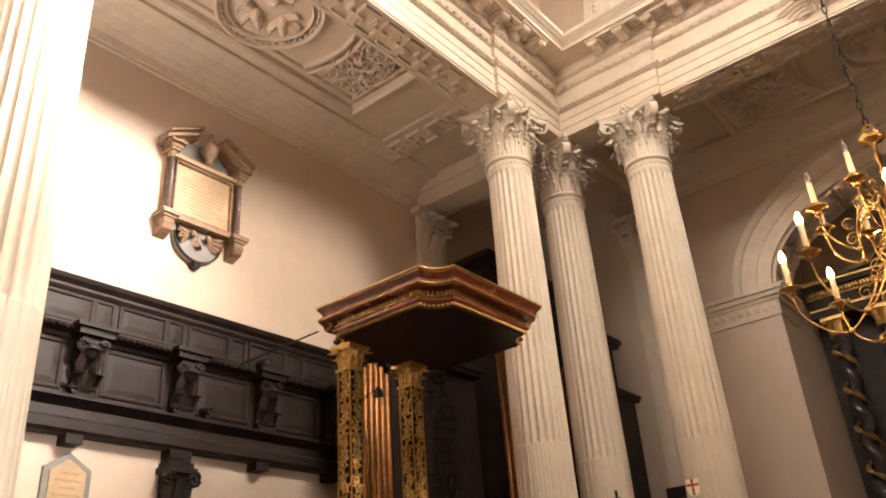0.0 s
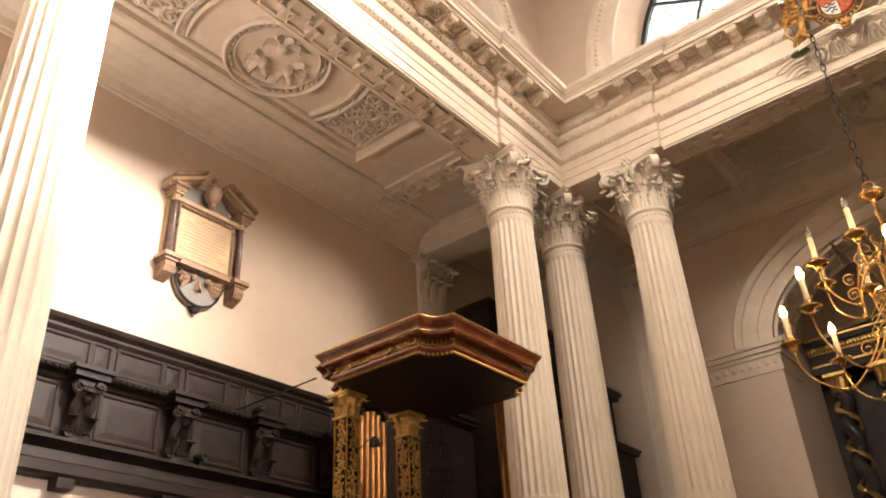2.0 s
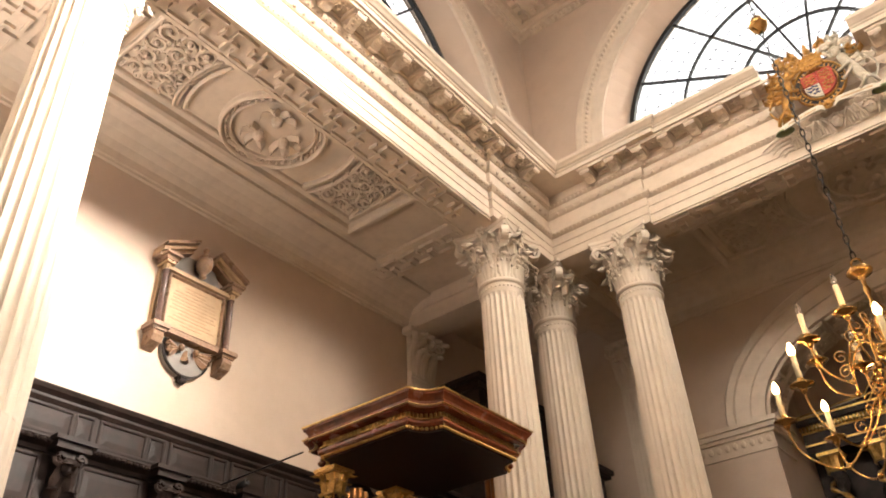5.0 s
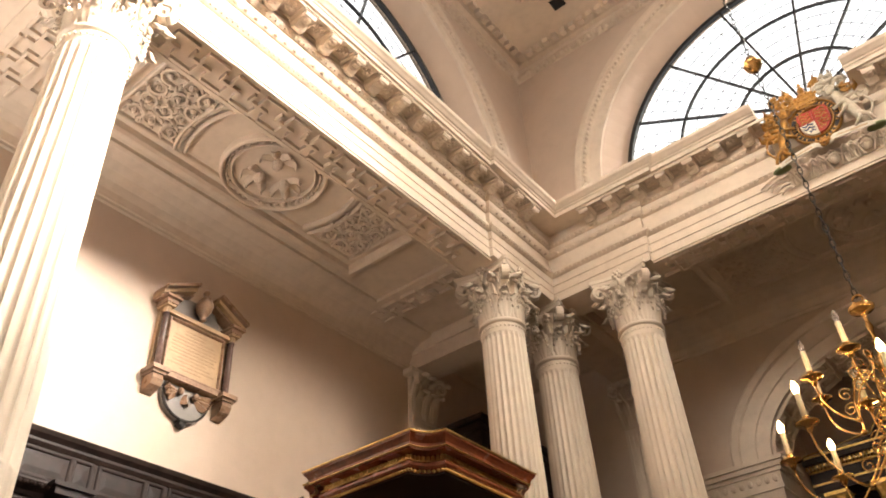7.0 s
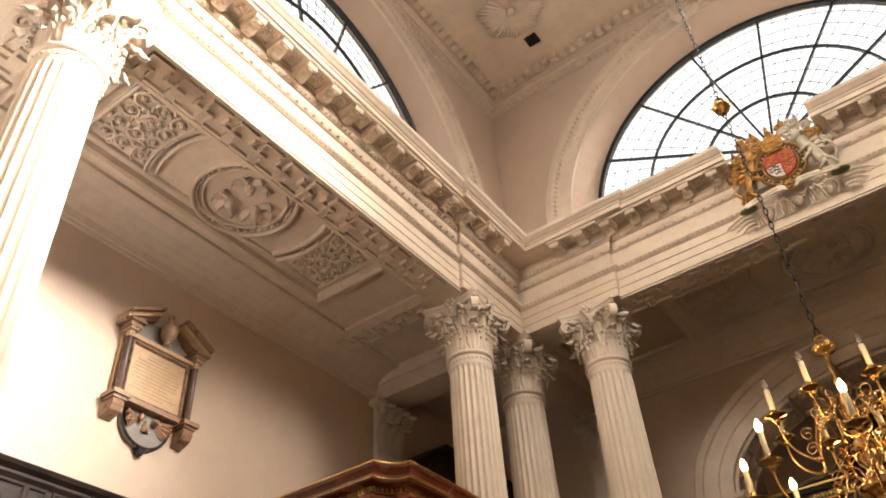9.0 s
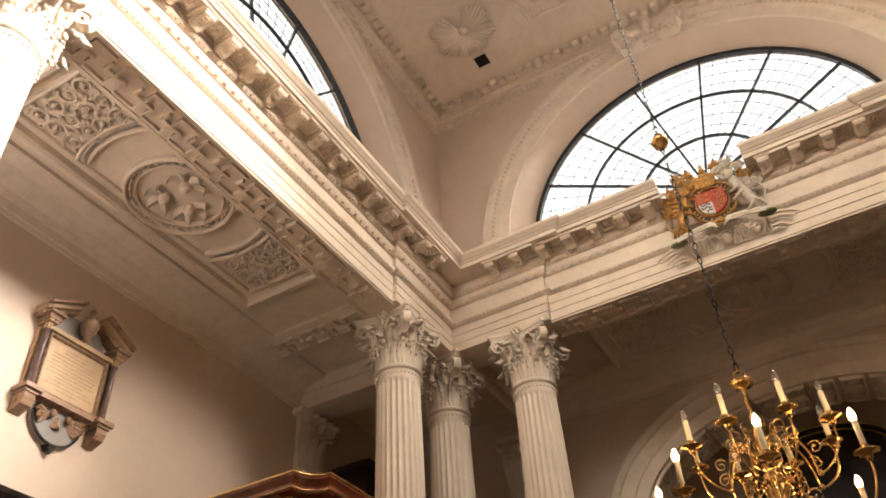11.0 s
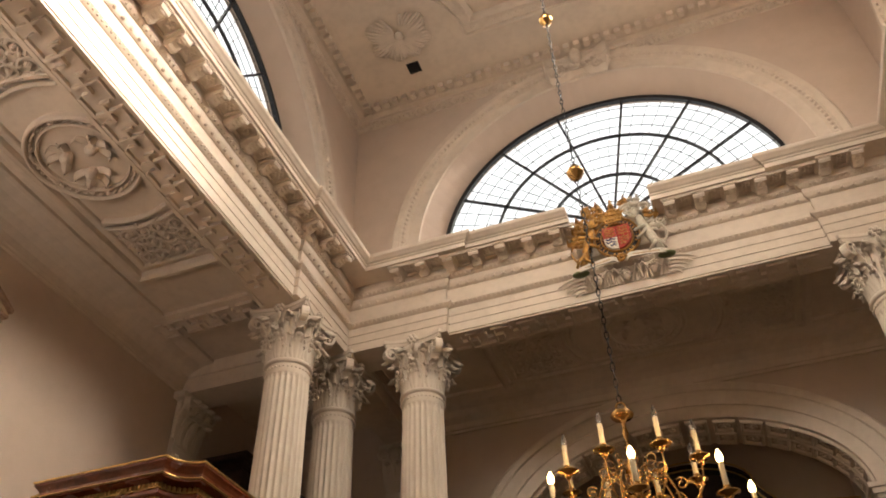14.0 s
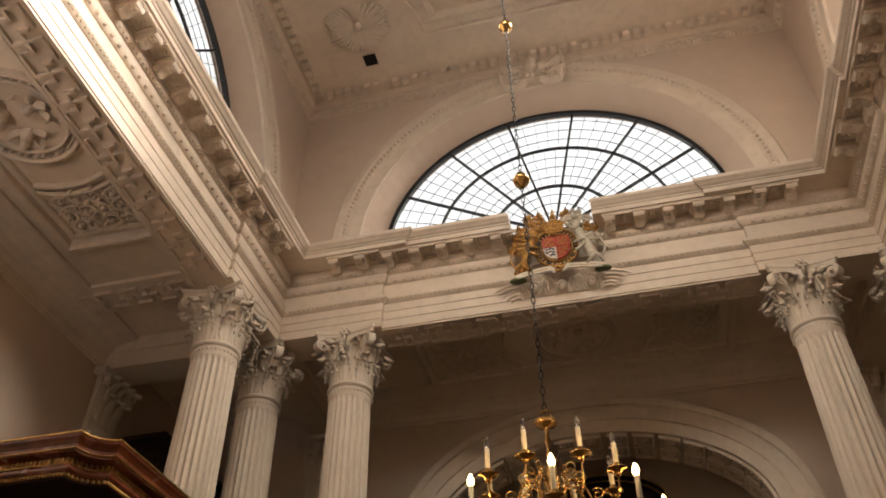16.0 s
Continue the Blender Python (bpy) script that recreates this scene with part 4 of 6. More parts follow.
for i, p in enumerate(outl):
    q = outl[(i + 1) % len(outl)]
    d = math.hypot(q[0] - p[0], q[1] - p[1])
    for k in range(int(d / 0.13)):
        f = (k + 0.5) / max(1, int(d / 0.13))
        c = (p[0] + (q[0] - p[0]) * f, p[1] + (q[1] - p[1]) * f)
        tube(bm, [(c[0] + 0.052 * math.cos(a), c[1] + 0.052 * math.sin(a), 0.158) for a in [math.tau * j / 8 for j in range(9)]], 0.014, 4)
        blob(bm, (*c, 0.16), (0.022, 0.022, 0.02), 5)
part("bead_flowers", bm, STUCCO, frame_, world=False)["kind"] = "stuff"
part("inner_frame", mould(bmesh.new(), [(x * 0.80, y * 0.80) for x, y in outl], 0.08, 0.06), STUCCO, frame_, world=False)
fan = plaster("leaf_fan", XL + 1.55, YF - 1.68, CEIL, "cream plaster fan of curling leaves", "ceiling ornament")
tagged(fan, group="ceiling leaf fans")
for deg, h, w in ((30, 0.62, 0.26), (150, 0.62, 0.26), (-22, 0.60, 0.25), (202, 0.60, 0.25), (-66, 0.55, 0.22), (-114, 0.55, 0.22)):
    bm = bmesh.new()
    cc, ss = math.cos(radians(deg)), math.sin(radians(deg))
    at = lambda u, v, z: (u * cc - v * ss, u * ss + v * cc, z)
    for k in range(-4, 5):                  # curling fingers of one shell
        f = k / 4
        l = h * (1 - 0.30 * f * f)
        pts = [at(0.07 + (l - 0.07) * t - 0.05 * abs(f) * t ** 3, w * f * math.sin(1.7 * t) * 1.05, 0.02 + 0.085 * math.sin(2.6 * t)) for t in [j / 8 for j in range(9)]]
        tube(bm, pts, 0.028, 5, taper=[0.45, 0.6, 0.75, 0.9, 1.0, 1.05, 1.05, 0.95, 0.7])
    part("leaf_lobe", bm, STUCCO, fan, smooth=True, world=False)
part("boss", blob(bmesh.new(), (0, 0, 0.05), (0.09, 0.09, 0.07), 10), STUCCO, fan, smooth=True, world=False)
for x, y, rz in ((XR - 1.55, YF - 1.68, 90), (XL + 1.55, YN + 1.55, -90), (XR - 1.55, YN + 1.55, 180)):
    copy_thing(fan, pose(x, y, CEIL, 180, 0, rz))
vent = thing("ceiling_vent", (-3.38, 8.66, CEIL), "small square dark metal ceiling grille", "vent")
bm = boxes((-3.50, 8.54, CEIL - 0.012, -3.26, 8.78, CEIL - 0.002))
part("frame", bm, IRON, vent)
for i in range(5):
    part("slat", boxes((-3.485, 8.56 + 0.042 * i, CEIL - 0.022, -3.275, 8.58 + 0.042 * i, CEIL - 0.012)), IRON, vent)

# carved keystone cartouche over each lunette
for nm, (place, u0, u1, uc) in sides.items():
    if nm == "near":
        continue
    key = thing("keystone", place(uc, LZ + 3.3, 0), "carved plaster cartouche over a lunette arch", "keystone", "lunette keystones", "structure")
    bm = bmesh.new()
    rz = {"far": -90, "left": 0, "right": 180}[nm]
    m = Matrix.Translation(place(uc, LZ + 2.95, 0)) @ pose(0, 0, 0, 0, 0, rz)
    prism(bm, [(-0.2, 0.36), (0.2, 0.36), (0.46, 0.95), (0.3, 1.08), (-0.3, 1.08), (-0.46, 0.95)], m @ Matrix(((0, 0, 1, 0), (1, 0, 0, 0), (0, 1, 0, 0), (0, 0, 0, 1))), 0.16)
    body = part("block", bm, STUCCO, key)
    bm = bmesh.new()
    for s in (-1, 1):
        for k in range(5):
            flat_leaf(bm, m @ Matrix(((0, 0, 1, 0), (1, 0, 0, 0), (0, 1, 0, 0), (0, 0, 0, 1))), s * 0.14, 0.38 + 0.12 * k, 90 - s * (115 - 26 * k), 0.44, 0.25, 0.6, 0.13)
        tube(bm, [m @ Vector((0.2, s * (0.50 + x), 0.95 + z)) for x, z in spiral(0, 0, 0.15, 0.02, 1.6, 0, 16, s)], 0.03, 6)
        tube(bm, [m @ Vector((0.2, s * (0.34 + x), 0.34 + z)) for x, z in spiral(0, 0, 0.1, 0.02, 1.6, 2, 16, -s)], 0.03, 6)
    blob(bm, m @ Vector((0.17, 0, 0.70)), (0.12, 0.16, 0.2), 12)
    for k in range(7):
        blob(bm, m @ Vector((0.2, -0.3 + 0.1 * k, 0.52 - 0.1 * math.sin(math.pi * k / 6))), (0.06, 0.05, 0.05), 6)
    part("leaf_carving", bm, STUCCO, key)

# coffers on the underside of the chancel arch
for row, y in enumerate((WF + 0.22, WF + 0.66)):
    n = 19
    for i in range(n):
        a = math.pi * (1 - (i + 0.5) / n)
        p = Vector((ARCX + ARCR * math.cos(a), y, ARCZ + ARCH * math.sin(a)))
        nrm = Vector((-math.cos(a) / ARCR, 0, -math.sin(a) / ARCH)).normalized()
        tx = Vector((0, 1, 0)).cross(nrm)
        m = Matrix.Translation(p) @ Matrix((tx, Vector((0, 1, 0)), nrm)).transposed().to_4x4()
        if row == 0 and i == 0:
            bm = mould(bmesh.new(), [(-0.15, -0.17), (0.15, -0.17), (0.15, 0.17), (-0.15, 0.17)], 0.06, 0.06)
            for k in range(6):
                blob(bm, (0.06 * math.cos(k * 1.047), 0.06 * math.sin(k * 1.047), 0.02), (0.04, 0.04, 0.025), 6)
            blob(bm, (0, 0, 0.035), (0.035, 0.035, 0.03), 6)
            coffer = part("coffer", bm, STUCCO, arch_trim, world=False)
            coffer.matrix_basis = parent_world(arch_trim).inverted() @ m
        else:
            share(coffer, arch_trim, parent_world(arch_trim).inverted() @ m, "coffer")

# imposts of the chancel arch
for s in (-1, 1):
    xa, xb = sorted((ARCX + s * ARCR, ARCX + s * 4.35))
    imp = thing("impost", ((xa + xb) / 2, WF, 6.05), "cream moulded impost band beside the arch", "impost", "arch imposts", "structure")
    y1 = WF + 0.9
    for nm, z0, z1, d in (("necking", 6.02, 6.08, 0.03), ("frieze", 6.08, 6.28, 0.02), ("bed_mould", 6.28, 6.34, 0.06), ("corona", 6.34, 6.42, 0.11), ("cap", 6.42, 6.49, 0.15)):
        part(nm, boxes((xa - (d if s > 0 else 0), WF - d, z0, xb + (d if s < 0 else 0), WF + 0.9, z1)), STUCCO, imp)
    bm = bmesh.new()
    for i in range(12):
        x = xa + (xb - xa) * (i + 0.5) / 12
        blob(bm, (x, WF - 0.03, 6.18), (0.045, 0.02, 0.06), 6)
    part("leaf_band", bm, STUCCO, imp)["kind"] = "stuff"

# ---- dark panelled gallery front on the side wall ----
GZ0, GZ1, GX = 3.77, 5.41, WL + 0.12
GY0, GY1 = -1.5, 7.62
gal = thing("gallery_front", (WL, 5.0, GZ0), "black-stained oak gallery front with carved brackets", "panelling")
part("panel_back", boxes((WL, GY0, GZ0 + 0.1, GX, GY1, GZ1 - 0.05)), OAK, gal)
prof_top = [(0, GZ1 - 0.16), (GX - WL + 0.02, GZ1 - 0.16), (GX - WL + 0.05, GZ1 - 0.12), (GX - WL + 0.05, GZ1 - 0.09), (GX - WL + 0.1, GZ1 - 0.05), (GX - WL + 0.12, GZ1 - 0.01), (GX - WL + 0.12, GZ1), (0, GZ1)]
part("top_rail", sweep(bmesh.new(), [(WL, GY1), (WL, GY0)], prof_top), OAK, gal)
part("bottom_rail", sweep(bmesh.new(), [(WL, GY1), (WL, GY0)], [(0, GZ0), (0.16, GZ0), (0.2, GZ0 + 0.03), (0.2, GZ0 + 0.13), (0.15, GZ0 + 0.16), (0.14, GZ0 + 0.26), (0.2, GZ0 + 0.30), (0.26, GZ0 + 0.33), (0.26, GZ0 + 0.36), (0, GZ0 + 0.37)]), OAK, gal)
part("mid_cornice", sweep(bmesh.new(), [(WL, GY1), (WL, GY0)], [(0, 4.74), (0.15, 4.74), (0.17, 4.78), (0.24, 4.81), (0.27, 4.85), (0.27, 4.87), (0, 4.88)]), OAK, gal)
bm = bmesh.new()
y = GY0
while y < GY1:
    blob(bm, (WL + 0.262, y, 4.82), (0.03, 0.032, 0.022), 6)
    y += 0.075
part("gadroon_edge", bm, OAK, gal)["kind"] = "stuff"
BR = [1.56 + 1.168 * k for k in range(6)]


def raised_panel(y0, y1, z0, z1):
    bm = mould(bmesh.new(), [(y0, z0), (y1, z0), (y1, z1), (y0, z1)], 0.05, 0.02, m=Matrix(((0, 0, 1, GX), (1, 0, 0, 0), (0, 1, 0, 0), (0, 0, 0, 1))))
    d = 0.09
    a, b = GX, GX + 0.009
    v = [bm.verts.new(p) for p in ((a, y0 + 0.03, z0 + 0.03), (a, y1 - 0.03, z0 + 0.03), (a, y1 - 0.03, z1 - 0.03), (a, y0 + 0.03, z1 - 0.03), (b, y0 + d, z0 + d), (b, y1 - d, z0 + d), (b, y1 - d, z1 - d), (b, y0 + d, z1 - d))]
    for f in ((4, 5, 6, 7), (0, 1, 5, 4), (1, 2, 6, 5), (2, 3, 7, 6), (3, 0, 4, 7)):
        bm.faces.new([v[i] for i in f])
    return bm


for i, yb in enumerate(BR):
    part("panel", raised_panel(yb + 0.24, yb + 0.94, GZ0 + 0.45, 4.70), OAK, gal)
    # carved console bracket
    bm = bmesh.new()
    sc = [(0.0, 4.74), (0.30, 4.74), (0.31, 4.64), (0.27, 4.54), (0.22, 4.44), (0.17, 4.32), (0.15, 4.24), (0.19, 4.17), (0.19, 4.12), (0.0, 4.12)]
    lo = [bm.verts.new((WL + x, yb - 0.11, z)) for x, z in sc]
    hi = [bm.verts.new((WL + x, yb + 0.11, z)) for x, z in sc]
    bm.faces.new(lo[::-1]), bm.faces.new(hi)
    for k in range(len(sc)):
        q = (k + 1) % len(sc)
        bm.faces.new((lo[k], lo[q], hi[q], hi[k]))
    bmesh.ops.recalc_face_normals(bm, faces=bm.faces)
    br = part("bracket", bm, OAK, gal)
    part("bracket_cap", boxes((WL, yb - 0.19, 4.75, WL + 0.36, yb + 0.19, 4.875), (WL, yb - 0.23, 4.82, WL + 0.40, yb + 0.23, 4.865)), OAK, br)
    bm = bmesh.new()
    m = Matrix.Translation((WL, yb, -0.12))
    blob(bm, (WL + 0.32, yb, 4.58), (0.06, 0.09, 0.10), 10)
    for s in (-1, 1):
        tube(bm, [(WL + 0.31, yb + s * (0.11 + x * 0.7), 4.66 + z) for x, z in spiral(0, 0, 0.08, 0.01, 1.5, 0, 14, s)], 0.026, 5)
        tube(bm, [(WL + 0.22, yb + s * (0.10 + x * 0.7), 4.20 + z) for x, z in spiral(0, 0, 0.06, 0.01, 1.5, 0, 14, -s)], 0.024, 5)
        leaf_mesh(bm, m @ pose(0.25, s * 0.08, 4.50) @ pose(0, 0, 0, s * 12, 12, 0), 0.22, 0.14, 0.7, nu=4, nv=6)
        leaf_mesh(bm, m @ pose(0.18, s * 0.06, 4.26) @ pose(0, 0, 0, -s * 10, 12, 0), 0.22, 0.14, 0.7, nu=4, nv=6)
    leaf_mesh(bm, m @ pose(0.19, 0, 4.35), 0.26, 0.15, 0.7, nu=4, nv=6)
    blob(bm, (WL + 0.21, yb, 4.14), (0.06, 0.12, 0.045), 8)
    part("bracket_carving", bm, OAK, br)
    part("bearer", boxes((WL, yb - 0.09, GZ0 - 0.10, WL + 0.18, yb + 0.09, GZ0)), OAK, gal)
for k in range(-3, 4):
    y = 4.25 + 0.885 * k
    part("upper_panel", raised_panel(y, y + 0.56, 4.95, 5.23), OAK, gal)
    part("upper_panel", raised_panel(y + 0.59, y + 0.80, 4.95, 5.23), OAK, gal)
# hanging corbel under the gallery
corb = part("corbel", boxes((WL, 4.98, 3.05, WL + 0.16, 5.26, 3.84)), OAK, gal)
part("corbel_cap", boxes((WL, 4.93, 3.52, WL + 0.22, 5.31, 3.58), (WL, 4.96, 3.58, WL + 0.19, 5.28, 3.64)), OAK, corb)
for s in (-1, 1):
    bm = bmesh.new()
    tube(bm, [(WL + 0.2, 5.12 + s * (0.16 + x), 3.46 + z) for x, z in spiral(0, 0, 0.09, 0.012, 1.5, 1.57, 16, -s)], 0.026, 6)
    leaf_mesh(bm, pose(WL + 0.16, 5.12 + s * 0.1, 3.2), 0.25, 0.16, 0.5, nu=4, nv=6)
    part("corbel_scroll", bm, OAK, corb)
# small spotlights on the gallery ledge
for y, z, tilt in ((5.38, GZ0 + 0.37, 35), (6.15, 4.88, 10)):
    sp = thing("spotlight", (WL + 0.2, y, z), "small black spotlight clamped on the gallery", "spotlight", "gallery spotlights")
    part("stand", boxes((WL + 0.17, y - 0.03, z, WL + 0.23, y + 0.03, z + 0.05)), IRON, sp)
    bm = lathe([(0.03, -0.09), (0.042, -0.07), (0.045, 0.08), (0.038, 0.08), (0.036, 0.02)], 14)
    bm.transform(pose(WL + 0.2, y, z + 0.10, 20, 60 + tilt, 30))
    part("lamp_head", bm, IRON, sp, smooth=True)

# ---- marble wall memorial ----
tab = thing("wall_tablet", (WL, 5.19, 6.0), "brown and cream marble memorial with a broken pediment", "memorial")
T = Matrix(((0, 0, 1, WL), (1, 0, 0, 0), (0, 1, 0, 0), (0, 0, 0, 1)))      # (y, z, out of the wall)
TC = 5.19


def plate(pts, d0, d1):
    return prism(bmesh.new(), pts, T @ Matrix.Translation((0, 0, d0)), d1 - d0)


part("backing", plate([(4.58, 6.55), (5.82, 6.55), (5.82, 7.5), (4.58, 7.5)], 0, 0.05), MARBLE, tab)
part("tympanum", plate([(4.7, 7.5), (5.68, 7.5), (5.45, 7.88), (4.93, 7.88)], 0, 0.045), SLATE, tab)
ins = part("inscription_slab", plate([(4.73, 6.66), (5.66, 6.66), (5.66, 7.44), (4.73, 7.44)], 0.05, 0.075), MARBLE, tab)
part("slab_frame", mould(bmesh.new(), [(4.73, 6.66), (5.66, 6.66), (5.66, 7.44), (4.73, 7.44)], 0.05, 0.06, m=T @ Matrix.Translation((0, 0, 0.05))), BROWNM, tab)
rnd = random.Random(5)
for i in range(12):
    z = 7.34 - i * 0.053
    w = rnd.uniform(0.24, 0.40) if i not in (0, 1, 11) else 0.18
    part("inscription_line", plate([(TC - w, z), (TC + w, z), (TC + w, z + 0.016), (TC - w, z + 0.016)], 0.075, 0.077), INK, ins)
for y in (4.63, 5.76):
    s = part("side_column", lathe([(0.05, 0), (0.055, 0.04), (0.045, 0.06), (0.045, 0.4), (0.04, 0.80), (0.05, 0.82), (0.05, 0.84)], 18, center=(WL + 0.11, y, 6.60)), PURPLE, tab, smooth=True)
    bm = boxes((WL, y - 0.07, 7.52, WL + 0.19, y + 0.07, 7.56))
    for k in range(5):
        leaf_mesh(bm, pose(WL + 0.11, y, 7.43) @ pose(0, 0, 0, 0, 0, -90 + 45 * k) @ pose(0.035, 0, 0), 0.11, 0.06, 0.6, nu=4, nv=5)
    part("column_capital", bm, MARBLE, s)
    part("entablature_block", boxes((WL, y - 0.09, 7.56, WL + 0.2, y + 0.09, 7.62), (WL, y - 0.12, 7.62, WL + 0.24, y + 0.12, 7.66)), BROWNM, tab)
    bm = boxes((WL, y - 0.13, 6.53, WL + 0.22, y + 0.13, 6.59), (WL, y - 0.1, 6.49, WL + 0.19, y + 0.1, 6.53))
    q = [(0.0, 6.49), (0.17, 6.49), (0.18, 6.42), (0.15, 6.34), (0.10, 6.31), (0.0, 6.27)]
    lo, hi = [bm.verts.new((WL + x, y - 0.08, z)) for x, z in q], [bm.verts.new((WL + x, y + 0.08, z)) for x, z in q]
    bm.faces.new(lo[::-1]), bm.faces.new(hi)
    for k in range(len(q)):
        n = (k + 1) % len(q)
        bm.faces.new((lo[k], lo[n], hi[n], hi[k]))
    bmesh.ops.recalc_face_normals(bm, faces=bm.faces)
    part("console", bm, BROWNM, tab)
part("sill", plate([(4.6, 6.55), (5.8, 6.55), (5.8, 6.62), (4.6, 6.62)], 0.05, 0.14), BROWNM, tab)
part("lintel", plate([(4.6, 7.47), (5.8, 7.47), (5.8, 7.53), (4.6, 7.53)], 0.05, 0.13), MARBLE, tab)
for s in (-1, 1):
    y0, y1 = TC + s * 0.72, TC + s * 0.20
    for nm, o, th, d in (("pediment_cornice", 0.06, 0.05, 0.26), ("pediment_moulding", 0.0, 0.06, 0.2), ("pediment_bed", -0.05, 0.05, 0.14)):
        pts = [(y0, 7.66 + o), (y1, 7.92 + o), (y1, 7.92 + o + th), (y0, 7.66 + o + th)]
        part(nm, plate(pts, 0, d), BROWNM if o != 0 else MARBLE, tab)
urn = part("urn", lathe([(0.03, 0), (0.05, 0.02), (0.025, 0.05), (0.05, 0.08), (0.1, 0.16), (0.115, 0.24), (0.1, 0.30), (0.06, 0.33), (0.075, 0.35), (0.04, 0.38), (0.03, 0.43), (0.045, 0.47), (0.01, 0.53)], 20, center=(WL + 0.15, TC, 7.54)), BROWNM, tab, smooth=True)
part("apron", plate([(4.80, 6.53)] + [(TC + 0.39 * math.cos(a), 6.42 + 0.36 * math.sin(a)) for a in [math.pi + math.pi * k / 20 for k in range(21)]] + [(5.58, 6.53)], 0, 0.05), SLATE, tab)
part("apron_rim", mould(bmesh.new(), [(TC + 0.37 * math.cos(a), 6.42 + 0.34 * math.sin(a)) for a in [math.pi + math.pi * k / 20 for k in range(21)]], 0.03, 0.03, False, T @ Matrix.Translation((0, 0, 0.05))), BLACKM, tab)
for s in (-1, 1):
    hd = part("carved_head", blob(bmesh.new(), (WL + 0.10, TC + s * 0.12, 6.44), (0.035, 0.045, 0.055), 10), BROWNM, tab, smooth=True)
    for k in range(3):
        bm = bmesh.new()
        flat_leaf(bm, T, TC + s * 0.13, 6.44, 90 - s * (82 + 22 * k), 0.24, 0.12, 0.3, 0.055)
        part("wing_feather", bm, BROWNM, hd)
bm = bmesh.new()
flat_leaf(bm, T, TC, 6.44, -90, 0.17, 0.14, 0.2, 0.055)
part("pendant_leaf", bm, BROWNM, tab)
bm = boxes((WL, TC - 0.05, 6.0, WL + 0.09, TC + 0.05, 6.04), (WL, TC - 0.075, 6.04, WL + 0.11, TC + 0.075, 6.065))
blob(bm, (WL + 0.05, TC, 5.99), (0.04, 0.045, 0.03), 8)
part("pendant", bm, BLACKM, tab)

tab.matrix_basis = Matrix.Translation((WL, 5.18, 6.05)) @ Matrix.Diagonal((1.2, 0.91, 0.94, 1))

# small tablet below
st = thing("small_tablet", (WL, 3.94, 2.9), "small pointed grey-edged marble wall tablet", "memorial")
pent = [(3.70, 2.9), (4.19, 2.9), (4.19, 3.46), (3.94, 3.62), (3.70, 3.46)]
part("surround", plate(pent, 0, 0.04), SLATE, st)
slab = part("slab", plate([(3.76, 2.95), (4.13, 2.95), (4.13, 3.43), (3.94, 3.55), (3.76, 3.43)], 0.04, 0.055), MARBLE, st)
for i in range(6):
    w = (0.10, 0.13, 0.09, 0.14, 0.12, 0.13)[i]
    part("inscription_line", plate([(3.945 - w, 3.40 - 0.07 * i), (3.945 + w, 3.40 - 0.07 * i), (3.945 + w, 3.42 - 0.07 * i), (3.945 - w, 3.42 - 0.07 * i)], 0.055, 0.057), INK, slab)

# ---- pulpit with its canopy ----
PX0, PX1, PY0, PY1, PZ0, PZ1 = -5.92, -4.06, 5.17, 7.13, 4.49, 4.81
pulpit = thing("pulpit", ((PX0 + PX1) / 2, (PY0 + PY1) / 2, 0), "mahogany pulpit with gilded posts and canopy", "pulpit")


def canopy_outline(d):
    """The canopy's plan, d metres inside its widest line, with hollow corners."""
    x0, x1, y0, y1, c = PX0 + d, PX1 - d, PY0 + d, PY1 - d, 0.23
    pts = []
    for cx, cy, a0 in ((x1, y0, 180), (x1, y1, 270), (x0, y1, 0), (x0, y0, 90)):
        for k in range(9):
            a = radians(a0 - 90 * k / 8)
            pts.append((cx + c * math.cos(a), cy + c * math.sin(a)))
    return pts


def canopy_band(name, prof, mat, parent, lid=None, label=""):
    bm = bmesh.new()
    rings = [[bm.verts.new((x, y, z)) for x, y in canopy_outline(d)] for d, z in prof]
    n = len(rings[0])
    for a, b in zip(rings, rings[1:]):
        for i in range(n):
            bm.faces.new((a[i], a[(i + 1) % n], b[(i + 1) % n], b[i]))
    bm.faces.new(rings[0][::-1]), bm.faces.new(rings[-1])
    return part(name, bm, mat, parent, label)


can = canopy_band("canopy", [(d, PZ0 + z) for d, z in ((0.17, 0.012), (0.165, 0.036), (0.14, 0.042), (0.122, 0.06), (0.122, 0.085), (0.14, 0.11), (0.15, 0.12), (0.17, 0.125), (0.17, 0.178), (0.075, 0.182), (0.07, 0.20),
                                                         (0.055, 0.205), (0.052, 0.235), (0.035, 0.262), (0.014, 0.285), (0.01, 0.31), (0.05, 0.32))], MAHOGANY, pulpit)
canopy_band("gilt_edge", [(0.012, PZ1 - 0.012), (0.0, PZ1 - 0.009), (0.0, PZ1 + 0.003), (0.02, PZ1 + 0.006)], GILT, can, label="gilded top edge")
canopy_band("gilt_line", [(0.15, PZ0 + 0.112), (0.135, PZ0 + 0.115), (0.135, PZ0 + 0.122), (0.15, PZ0 + 0.125)], GILT, can, label="gilded line")
canopy_band("gilt_line", [(0.075, PZ0 + 0.198), (0.052, PZ0 + 0.2), (0.052, PZ0 + 0.207), (0.075, PZ0 + 0.21)], GILT, can, label="gilded line")
canopy_band("soffit_board", [(0.17, PZ0 - 0.006), (0.17, PZ0 + 0.012)], OAK, can)
bm = bmesh.new()
bm2 = bmesh.new()
